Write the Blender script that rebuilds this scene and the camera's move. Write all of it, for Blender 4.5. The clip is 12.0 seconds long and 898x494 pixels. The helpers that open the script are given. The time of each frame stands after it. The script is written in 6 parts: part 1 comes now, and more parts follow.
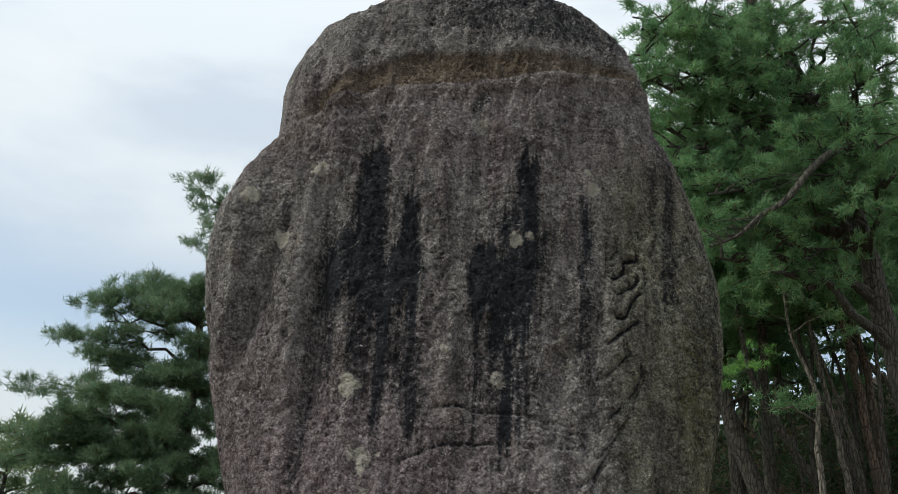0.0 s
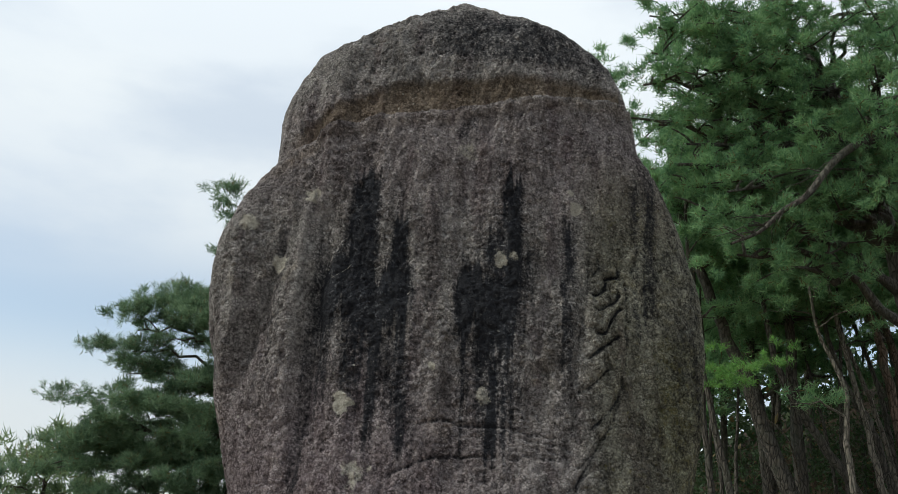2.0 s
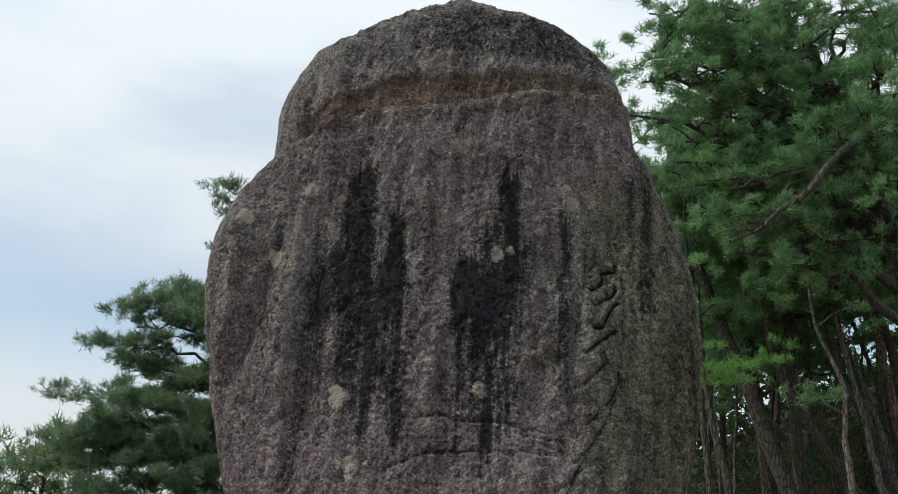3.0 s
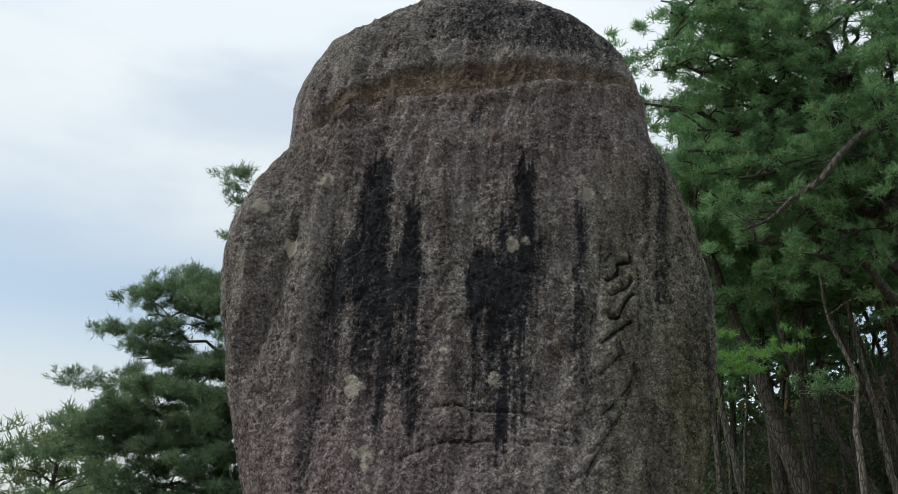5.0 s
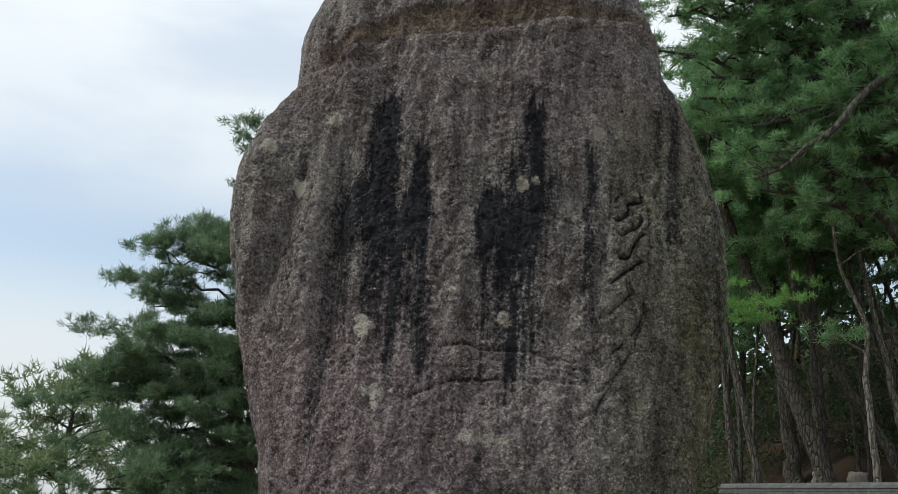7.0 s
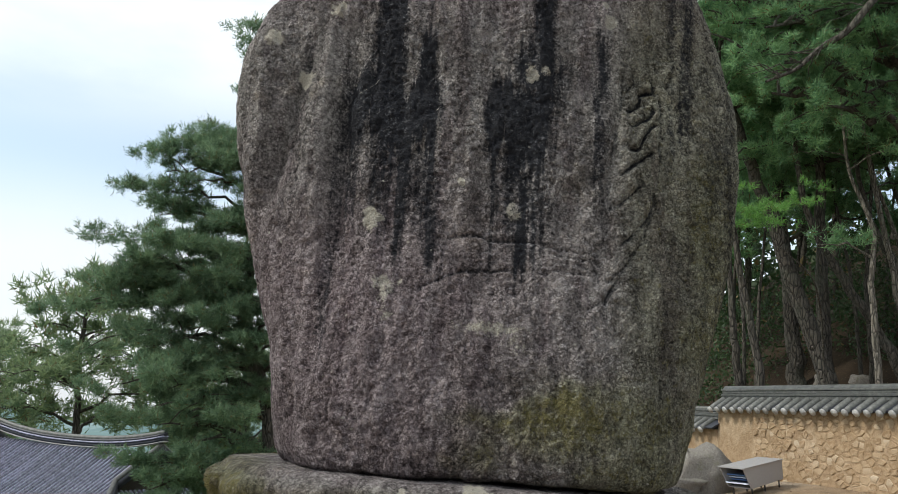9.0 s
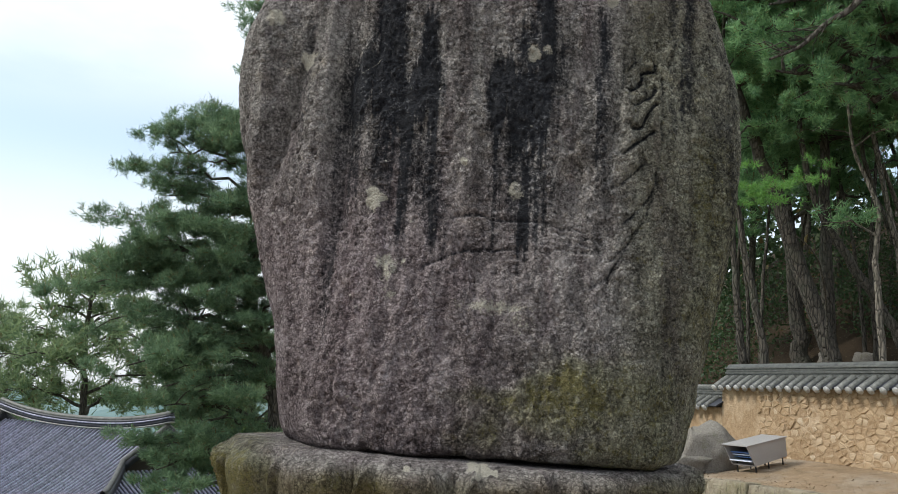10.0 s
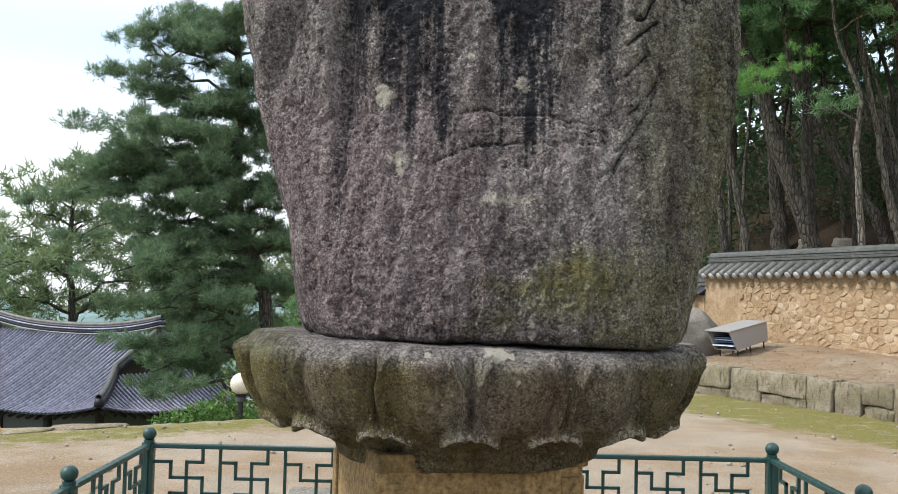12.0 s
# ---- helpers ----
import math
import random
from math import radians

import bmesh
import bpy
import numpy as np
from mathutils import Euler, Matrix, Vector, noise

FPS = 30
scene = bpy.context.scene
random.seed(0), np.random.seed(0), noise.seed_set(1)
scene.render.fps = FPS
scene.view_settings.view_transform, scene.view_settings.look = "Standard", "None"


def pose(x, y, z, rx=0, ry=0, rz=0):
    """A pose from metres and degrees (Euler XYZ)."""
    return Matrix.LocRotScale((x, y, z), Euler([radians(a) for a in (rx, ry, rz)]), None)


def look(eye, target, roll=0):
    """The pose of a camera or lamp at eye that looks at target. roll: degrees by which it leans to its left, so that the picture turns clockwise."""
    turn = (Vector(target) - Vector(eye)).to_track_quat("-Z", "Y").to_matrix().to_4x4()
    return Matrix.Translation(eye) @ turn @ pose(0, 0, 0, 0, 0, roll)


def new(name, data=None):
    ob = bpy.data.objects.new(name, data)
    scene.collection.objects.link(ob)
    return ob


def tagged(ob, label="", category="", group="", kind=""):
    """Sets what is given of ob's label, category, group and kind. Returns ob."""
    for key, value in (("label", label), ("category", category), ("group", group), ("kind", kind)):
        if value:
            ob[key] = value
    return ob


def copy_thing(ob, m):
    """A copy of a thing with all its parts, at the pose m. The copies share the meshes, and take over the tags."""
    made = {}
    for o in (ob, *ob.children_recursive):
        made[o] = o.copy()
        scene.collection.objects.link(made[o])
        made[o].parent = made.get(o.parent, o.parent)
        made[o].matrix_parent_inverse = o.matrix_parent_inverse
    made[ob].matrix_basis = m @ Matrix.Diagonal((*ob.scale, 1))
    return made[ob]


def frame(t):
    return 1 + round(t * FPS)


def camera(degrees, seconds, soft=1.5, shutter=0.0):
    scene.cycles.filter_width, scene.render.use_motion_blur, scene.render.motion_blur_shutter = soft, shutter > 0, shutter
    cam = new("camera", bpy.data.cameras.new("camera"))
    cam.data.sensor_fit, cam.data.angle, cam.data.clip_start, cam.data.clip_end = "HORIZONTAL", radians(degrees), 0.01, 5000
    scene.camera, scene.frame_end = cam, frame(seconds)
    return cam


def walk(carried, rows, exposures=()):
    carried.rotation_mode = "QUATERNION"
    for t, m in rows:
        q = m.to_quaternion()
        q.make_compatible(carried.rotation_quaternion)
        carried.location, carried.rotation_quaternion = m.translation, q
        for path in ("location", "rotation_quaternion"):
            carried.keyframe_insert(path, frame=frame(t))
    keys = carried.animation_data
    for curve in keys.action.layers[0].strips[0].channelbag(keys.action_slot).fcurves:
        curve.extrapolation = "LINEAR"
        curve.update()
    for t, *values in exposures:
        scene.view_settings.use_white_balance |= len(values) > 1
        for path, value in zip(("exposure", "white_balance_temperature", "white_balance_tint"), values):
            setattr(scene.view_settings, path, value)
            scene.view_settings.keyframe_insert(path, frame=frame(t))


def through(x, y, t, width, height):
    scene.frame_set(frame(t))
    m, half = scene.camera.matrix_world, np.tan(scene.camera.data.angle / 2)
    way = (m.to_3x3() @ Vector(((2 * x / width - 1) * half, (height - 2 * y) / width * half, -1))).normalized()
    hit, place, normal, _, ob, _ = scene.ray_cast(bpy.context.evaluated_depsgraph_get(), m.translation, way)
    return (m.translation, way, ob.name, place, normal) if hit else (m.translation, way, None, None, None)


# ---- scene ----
cam = camera(50.2, 12.0, 0.7)
PATH = [
    (0, (-0.017, -0.125, 1.775), (0.059, 1.761, 2.435), 3.9),
    (0.5, (0.077, -0.251, 1.771), (0.124, 1.64, 2.42), 4.2),
    (1, (0.098, -0.326, 1.781), (0.128, 1.567, 2.426), 3.9),
    (1.5, (0.091, -0.334, 1.805), (0.109, 1.558, 2.453), 3.5),
    (2, (0.13, -0.322, 1.807), (0.143, 1.568, 2.461), 3.2),
    (2.5, (0.148, -0.313, 1.799), (0.161, 1.577, 2.454), 3.2),
    (4.5, (0.115, -0.308, 1.796), (0.13, 1.592, 2.422), 3.7),
    (5, (0.12, -0.311, 1.803), (0.116, 1.589, 2.429), 3.5),
    (5.5, (0.122, -0.315, 1.803), (0.103, 1.584, 2.431), 3.6),
    (6, (0.131, -0.299, 1.784), (0.103, 1.608, 2.384), 3.7),
    (6.5, (0.134, -0.288, 1.777), (0.109, 1.631, 2.341), 3.7),
    (7, (0.129, -0.284, 1.77), (0.108, 1.645, 2.296), 3.7),
    (8.8, (0.125, -0.255, 1.725), (0.101, 1.71, 2.097), 3.5),
    (9, (0.123, -0.255, 1.714), (0.1, 1.715, 2.055), 3.5),
    (9.5, (0.116, -0.254, 1.71), (0.093, 1.721, 2.022), 3.4),
    (10, (0.127, -0.268, 1.709), (0.098, 1.709, 2.009), 3.2),
    (10.5, (0.14, -0.296, 1.692), (0.104, 1.689, 1.935), 2.4),
    (11, (0.064, -0.3, 1.689), (0.038, 1.693, 1.849), 2.0),
    (11.5, (-0.006, -0.314, 1.672), (-0.006, 1.683, 1.764), 1.7),
    (12, (0.019, -0.366, 1.682), (0.039, 1.632, 1.772), 1.5),
]
EXPOSURES = [(0, 0.06, 6450, 4), (5.5, 0.06, 6450, 4), (7.2, 0.16, 6450, 5), (9.0, 0.45, 6450, 6), (10.5, 0.56, 6350, 6), (11.0, 0.64, 6300, 6), (11.5, 0.82, 6350, 7), (12, 0.88, 6400, 8)]
walk(cam, [(t, look(eye, target, roll)) for t, eye, target, roll in PATH], EXPOSURES)

# ---- sky and sun: thin broken cloud, soft light from the open valley side ----
SUN_ELEV, SUN_AZ = 46.0, -98.0   # azimuth from +y, clockwise seen from above


def world_sky():
    w = bpy.data.worlds.new("sky")
    scene.world = w
    w.use_nodes = True
    nt = w.node_tree
    nt.nodes.clear()
    N, L = nt.nodes.new, nt.links.new
    out, bg = N("ShaderNodeOutputWorld"), N("ShaderNodeBackground")
    sky = N("ShaderNodeTexSky")
    sky.sky_type, sky.sun_disc = "NISHITA", False
    sky.sun_elevation, sky.sun_rotation = radians(SUN_ELEV), radians(SUN_AZ)
    sky.air_density, sky.dust_density = 1.0, 1.5
    dim = N("ShaderNodeVectorMath")
    dim.operation = "SCALE"
    dim.inputs[3].default_value = 0.15
    L(sky.outputs[0], dim.inputs[0])
    co, mp = N("ShaderNodeTexCoord"), N("ShaderNodeMapping")
    mp.inputs["Scale"].default_value = (1.0, 1.0, 2.6)
    L(co.outputs["Generated"], mp.inputs[0])
    n1 = N("ShaderNodeTexNoise")
    n1.inputs["Scale"].default_value, n1.inputs["Detail"].default_value, n1.inputs["Roughness"].default_value = 1.9, 7, 0.5
    L(mp.outputs[0], n1.inputs["Vector"])
    cover = N("ShaderNodeMapRange")
    cover.interpolation_type = "SMOOTHSTEP"
    cover.inputs[1].default_value, cover.inputs[2].default_value = 0.36, 0.52
    cover.inputs[3].default_value, cover.inputs[4].default_value = 0.7, 1.0
    L(n1.outputs[0], cover.inputs[0])
    n2 = N("ShaderNodeTexNoise")
    n2.inputs["Scale"].default_value, n2.inputs["Detail"].default_value = 3.4, 6
    L(mp.outputs[0], n2.inputs["Vector"])
    tone = N("ShaderNodeValToRGB")
    tone.color_ramp.elements[0].position, tone.color_ramp.elements[0].color = 0.35, (0.83, 0.86, 0.92, 1)
    tone.color_ramp.elements[1].position, tone.color_ramp.elements[1].color = 0.65, (0.88, 0.90, 0.935, 1)
    L(n2.outputs[0], tone.inputs[0])
    # thinner cloud low over the valley, greyer towards the horizon
    xyz = N("ShaderNodeSeparateXYZ")
    L(co.outputs["Generated"], xyz.inputs[0])
    low = N("ShaderNodeValToRGB")
    low.color_ramp.interpolation = "EASE"
    for e, (p, v) in zip([low.color_ramp.elements[0], low.color_ramp.elements[1]] + [low.color_ramp.elements.new(0.5) for _ in range(3)],
                         ((0.0, 1.0), (0.50, 1.0), (0.12, 0.92), (0.23, 0.30), (0.34, 0.88))):
        e.position, e.color = p, (v, v, v, 1)
    L(xyz.outputs[2], low.inputs[0])
    thin = N("ShaderNodeMath")
    thin.operation = "MULTIPLY"
    L(cover.outputs[0], thin.inputs[0])
    L(low.outputs[0], thin.inputs[1])
    dusk = N("ShaderNodeMapRange")
    dusk.inputs[1].default_value, dusk.inputs[2].default_value = 0.0, 0.55
    dusk.inputs[3].default_value, dusk.inputs[4].default_value = 0.80, 1.12
    L(xyz.outputs[2], dusk.inputs[0])
    shade = N("ShaderNodeVectorMath")
    shade.operation = "SCALE"
    L(tone.outputs[0], shade.inputs[0])
    L(dusk.outputs[0], shade.inputs[3])
    mix = N("ShaderNodeMix")
    mix.data_type = "RGBA"
    L(thin.outputs[0], mix.inputs["Factor"])
    L(dim.outputs[0], mix.inputs[6])
    L(shade.outputs[0], mix.inputs[7])
    L(mix.outputs[2], bg.inputs[0])
    bg.inputs[1].default_value = 1.0
    L(bg.outputs[0], out.inputs[0])


world_sky()
sun = new("sun", bpy.data.lights.new("sun", "SUN"))
sun.data.energy, sun.data.angle, sun.data.color = 1.9, radians(12), (1.0, 0.95, 0.87)
_az, _el = radians(SUN_AZ), radians(SUN_ELEV)
sun.matrix_world = look((0, 0, 30), Vector((0, 0, 30)) - Vector((math.sin(_az) * math.cos(_el), math.cos(_az) * math.cos(_el), math.sin(_el))))


# ---- materials ----
class Nodes:
    """A small builder of node materials."""

    def __init__(self, name):
        self.mat = bpy.data.materials.new(name)
        self.mat.use_nodes = True
        self.nt = self.mat.node_tree
        self.nt.nodes.clear()
        self.out = self.nt.nodes.new("ShaderNodeOutputMaterial")
        self.bsdf = self.nt.nodes.new("ShaderNodeBsdfPrincipled")
        self.nt.links.new(self.bsdf.outputs[0], self.out.inputs[0])
        self.pos = self.nt.nodes.new("ShaderNodeTexCoord").outputs["Object"]

    def link(self, value, socket):
        if hasattr(value, "is_linked"):
            self.nt.links.new(value, socket)
        else:
            socket.default_value = value

    def scaled(self, scale):
        m = self.nt.nodes.new("ShaderNodeMapping")
        m.inputs["Scale"].default_value = scale
        self.link(self.pos, m.inputs[0])
        return m.outputs[0]

    def noise(self, scale, detail=4, rough=0.55, vec=None, distort=0.0):
        n = self.nt.nodes.new("ShaderNodeTexNoise")
        n.inputs["Scale"].default_value, n.inputs["Detail"].default_value = scale, detail
        n.inputs["Roughness"].default_value, n.inputs["Distortion"].default_value = rough, distort
        self.link(vec or self.pos, n.inputs["Vector"])
        return n.outputs[0]

    def voronoi(self, scale, feature="F1", vec=None, output=0):
        n = self.nt.nodes.new("ShaderNodeTexVoronoi")
        n.feature = feature
        n.inputs["Scale"].default_value = scale
        self.link(vec or self.pos, n.inputs["Vector"])
        return n.outputs[output]

    def warped(self, scale, amount):
        """The place pushed about by a noise."""
        n = self.nt.nodes.new("ShaderNodeTexNoise")
        n.inputs["Scale"].default_value, n.inputs["Detail"].default_value = scale, 3
        self.link(self.pos, n.inputs["Vector"])
        k, a = self.nt.nodes.new("ShaderNodeVectorMath"), self.nt.nodes.new("ShaderNodeVectorMath")
        k.operation, a.operation = "SCALE", "ADD"
        k.inputs[3].default_value = amount
        self.link(n.outputs["Color"], k.inputs[0])
        self.link(self.pos, a.inputs[0])
        self.link(k.outputs[0], a.inputs[1])
        return a.outputs[0]

    def ramp(self, fac, *stops):
        n = self.nt.nodes.new("ShaderNodeValToRGB")
        while len(n.color_ramp.elements) < len(stops):
            n.color_ramp.elements.new(0.5)
        for e, (p, c) in zip(n.color_ramp.elements, stops):
            e.position, e.color = p, (*c, 1)
        self.link(fac, n.inputs[0])
        return n.outputs[0]

    def span(self, fac, a, b, lo=0.0, hi=1.0):
        n = self.nt.nodes.new("ShaderNodeMapRange")
        n.interpolation_type = "SMOOTHSTEP"
        for i, v in enumerate((a, b, lo, hi)):
            n.inputs[i + 1].default_value = v
        self.link(fac, n.inputs[0])
        return n.outputs[0]

    def math(self, op, a, b=0.0):
        n = self.nt.nodes.new("ShaderNodeMath")
        n.operation = op
        self.link(a, n.inputs[0])
        self.link(b, n.inputs[1])
        return n.outputs[0]

    def mix(self, fac, a, b, blend="MIX"):
        n = self.nt.nodes.new("ShaderNodeMix")
        n.data_type, n.blend_type = "RGBA", blend
        self.link(fac, n.inputs["Factor"])
        for v, s in ((a, n.inputs[6]), (b, n.inputs[7])):
            self.link((*v, 1) if isinstance(v, tuple) else v, s)
        return n.outputs[2]

    def grey(self, lo, hi, fac):
        return self.ramp(fac, (0, (lo,) * 3), (1, (hi,) * 3))

    def attr(self, name):
        n = self.nt.nodes.new("ShaderNodeAttribute")
        n.attribute_name = name
        return n.outputs["Fac"]

    def random(self):
        return self.nt.nodes.new("ShaderNodeObjectInfo").outputs["Random"]

    def island(self):
        return self.nt.nodes.new("ShaderNodeNewGeometry").outputs["Random Per Island"]

    def done(self, colour, rough=0.85, bump=None, strength=0.5, distance=0.01, metal=0.0, spec=0.3):
        b = self.bsdf
        self.link((*colour, 1) if isinstance(colour, tuple) else colour, b.inputs["Base Color"])
        self.link(rough, b.inputs["Roughness"])
        b.inputs["Metallic"].default_value = metal
        b.inputs["Specular IOR Level"].default_value = spec
        if bump is not None:
            n = self.nt.nodes.new("ShaderNodeBump")
            n.inputs["Strength"].default_value, n.inputs["Distance"].default_value = strength, distance
            self.link(bump, n.inputs["Height"])
            self.link(n.outputs[0], b.inputs["Normal"])
        return self.mat


def old_granite():
    """Weathered granite crusted with lichens; mesh masks carry stains with painted shade, lichens with painted light,
    moss, warm and pink.
    """
    m = Nodes("weathered_granite")
    where = m.warped(60, 0.012)
    cell = m.voronoi(150, "F1", where, 1)
    patch = m.voronoi(68, "F1", where, 1)
    seam = m.span(m.voronoi(70, "DISTANCE_TO_EDGE", m.warped(60, 0.024)), 0.0, 0.22)
    fine_seam = m.span(m.voronoi(140, "DISTANCE_TO_EDGE", m.warped(150, 0.02)), 0.0, 0.25)
    grain = m.noise(150, 5, 0.8)
    mid = m.noise(38, 6, 0.7)
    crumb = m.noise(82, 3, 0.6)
    fine = m.noise(260, 4, 0.8)
    long_ = m.noise(7, 6, 0.7, m.scaled((2.2, 2.2, 0.30)))
    runs = m.noise(3.2, 5, 0.6, m.scaled((3.2, 3.2, 0.26)), 0.4)
    blotch = m.noise(11, 6, 0.7)
    broad = m.noise(1.5, 4)
    # mineral grains, crumbs, streaks and blotches make the crust; bump hollows shaded darker too
    f = 0.5
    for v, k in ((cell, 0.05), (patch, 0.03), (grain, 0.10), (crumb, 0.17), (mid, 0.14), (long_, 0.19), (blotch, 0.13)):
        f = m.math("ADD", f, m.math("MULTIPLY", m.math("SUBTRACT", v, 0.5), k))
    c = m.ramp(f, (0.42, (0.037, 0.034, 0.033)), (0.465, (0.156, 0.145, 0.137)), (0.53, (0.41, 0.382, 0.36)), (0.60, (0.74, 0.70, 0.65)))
    c = m.mix(m.math("MULTIPLY", m.attr("pink"), 0.8), c, m.ramp(f, (0.42, (0.034, 0.025, 0.0265)), (0.485, (0.186, 0.141, 0.150)), (0.60, (0.62, 0.53, 0.545))))
    c = m.mix(m.math("MULTIPLY", m.attr("warm"), 0.8), c, m.ramp(f, (0.42, (0.060, 0.041, 0.023)), (0.58, (0.37, 0.275, 0.175))))
    c = m.mix(0.6, c, m.grey(0.72, 1.45, broad), "MULTIPLY")
    # crevices between crumbs: their small shadows are multiplied into the colour
    gap_shade = m.math("MULTIPLY", m.span(m.math("ADD", m.math("MULTIPLY", seam, 0.65), m.math("MULTIPLY", fine_seam, 0.35)), 0.75, 0.15), m.span(m.noise(22, 4, 0.6), 0.36, 0.56))
    c = m.mix(m.math("MULTIPLY", gap_shade, 0.72), c, m.mix(1.0, c, (0.24, 0.23, 0.23), "MULTIPLY"))
    # long dull violet runs of old water
    c = m.mix(m.span(runs, 0.52, 0.66, 0, 0.65), c, m.mix(1.0, c, (0.56, 0.50, 0.54), "MULTIPLY"))
    c = m.mix(m.span(m.noise(5, 5, 0.7), 0.56, 0.72, 0, 0.35), c, m.mix(1.0, c, (1.2, 1.08, 0.86), "MULTIPLY"))
    c = m.mix(m.span(m.attr("moss"), 0.1, 0.55, 0, 0.8), c, m.mix(1.0, c, (0.70, 0.76, 0.50), "MULTIPLY"))
    rough_edge = m.math("ADD", m.attr("moss"), m.math("MULTIPLY", m.math("SUBTRACT", m.noise(24, 8, 0.85), 0.5), 3.0))
    c = m.mix(m.span(rough_edge, 0.50, 0.90, 0, 0.8), c, m.ramp(fine, (0.35, (0.042, 0.040, 0.013)), (0.65, (0.29, 0.255, 0.085))))
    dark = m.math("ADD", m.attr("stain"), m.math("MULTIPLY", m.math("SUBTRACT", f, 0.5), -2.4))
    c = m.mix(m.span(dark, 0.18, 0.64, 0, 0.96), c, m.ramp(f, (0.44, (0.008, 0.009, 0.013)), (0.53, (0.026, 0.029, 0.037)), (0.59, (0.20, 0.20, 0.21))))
    spot = m.math("ADD", m.attr("lichen"), m.math("MULTIPLY", m.math("SUBTRACT", m.noise(55, 7, 0.85), 0.5), 2.2))
    c = m.mix(m.span(spot, 0.36, 0.60, 0, 0.88), c, m.ramp(fine, (0.35, (0.36, 0.33, 0.26)), (0.65, (0.78, 0.74, 0.64))))
    # stray pale flecks of crust
    fleck = m.math("MULTIPLY", m.span(m.voronoi(26, "F1", where), 0.16, 0.09), m.span(m.noise(6, 4), 0.52, 0.62))
    c = m.mix(m.math("MULTIPLY", fleck, 0.7), c, (0.60, 0.57, 0.50))
    h = m.math("ADD", m.math("ADD", m.math("MULTIPLY", grain, 0.36), m.math("MULTIPLY", mid, 0.62)), m.math("ADD", m.math("MULTIPLY", crumb, 0.40), m.math("ADD", m.math("MULTIPLY", seam, 0.20), m.math("MULTIPLY", fine_seam, 0.08))))
    return m.done(c, 0.9, h, 1.0, 0.036, spec=0.2)


def plain_rock(name, dark, light, moss=0.35, scale=1.0):
    m = Nodes(name)
    g = m.noise(42 * scale, 6, 0.7)
    c = m.ramp(g, (0.3, dark), (0.7, light))
    c = m.mix(0.6, c, m.grey(0.55, 1.3, m.noise(2.6 * scale, 4)), "MULTIPLY")
    c = m.mix(m.span(m.noise(5 * scale, 5, 0.7), 0.52, 0.7, 0, moss), c, (0.11, 0.115, 0.05))
    c = m.mix(0.4, c, m.grey(0.6, 1.3, m.random()), "MULTIPLY")
    return m.done(c, 0.9, m.noise(30 * scale, 7, 0.7), 0.9, 0.03 / scale)


def kerb_stone():
    """Rough-dressed granite: pale, with green algae in sheets, dark dribbles and a fine tooled grain."""
    m = Nodes("dressed_granite")
    c = m.ramp(m.noise(9, 6, 0.7), (0.3, (0.19, 0.16, 0.115)), (0.7, (0.40, 0.35, 0.265)))
    c = m.mix(0.5, c, m.grey(0.65, 1.25, m.random()), "MULTIPLY")
    c = m.mix(m.span(m.noise(2.4, 6, 0.7), 0.48, 0.66, 0, 0.55), c, (0.16, 0.15, 0.07))
    c = m.mix(m.span(m.noise(5, 6, 0.7, m.scaled((2, 2, 0.5))), 0.52, 0.66, 0, 0.85), c, (0.075, 0.066, 0.048))
    c = m.mix(0.5, c, m.grey(0.7, 1.3, m.noise(70, 4, 0.7)), "MULTIPLY")
    return m.done(c, 0.92, m.noise(14, 7, 0.75), 1.0, 0.05, spec=0.15)


def earth():
    """Trodden sandy yard, moss on its rims, leaf litter on the hill, grass lower down."""
    m = Nodes("bare_earth")
    fine = m.noise(55, 6, 0.7)
    sand = m.ramp(fine, (0.3, (0.225, 0.178, 0.128)), (0.7, (0.485, 0.41, 0.325)))
    sand = m.mix(0.8, sand, m.grey(0.5, 1.3, m.noise(1.3, 7, 0.65)), "MULTIPLY")
    sand = m.mix(m.span(m.noise(0.45, 6, 0.65), 0.44, 0.62, 0, 0.75), sand, m.mix(1.0, sand, (0.80, 0.66, 0.50), "MULTIPLY"))
    moss = m.ramp(m.noise(30, 6, 0.7), (0.3, (0.085, 0.082, 0.022)), (0.7, (0.27, 0.245, 0.085)))
    # litter colour lowered to stand in for shade under the trees
    litter = m.ramp(m.noise(24, 6, 0.75), (0.3, (0.016, 0.012, 0.008)), (0.55, (0.050, 0.035, 0.022)), (0.75, (0.13, 0.09, 0.055)))
    grass = m.ramp(m.noise(3, 6, 0.7), (0.3, (0.03, 0.05, 0.016)), (0.7, (0.12, 0.14, 0.045)))
    edge = m.math("MULTIPLY", m.math("SUBTRACT", m.noise(3.2, 7, 0.68), 0.5), 1.5)
    c = m.mix(m.span(m.math("ADD", m.attr("moss"), edge), 0.35, 0.75), sand, moss)
    c = m.mix(m.span(m.math("ADD", m.attr("litter"), m.math("MULTIPLY", edge, 0.5)), 0.35, 0.65), c, litter)
    c = m.mix(m.attr("grass"), c, grass)
    return m.done(c, 0.95, m.noise(28, 7, 0.75), 0.9, 0.03, spec=0.15)


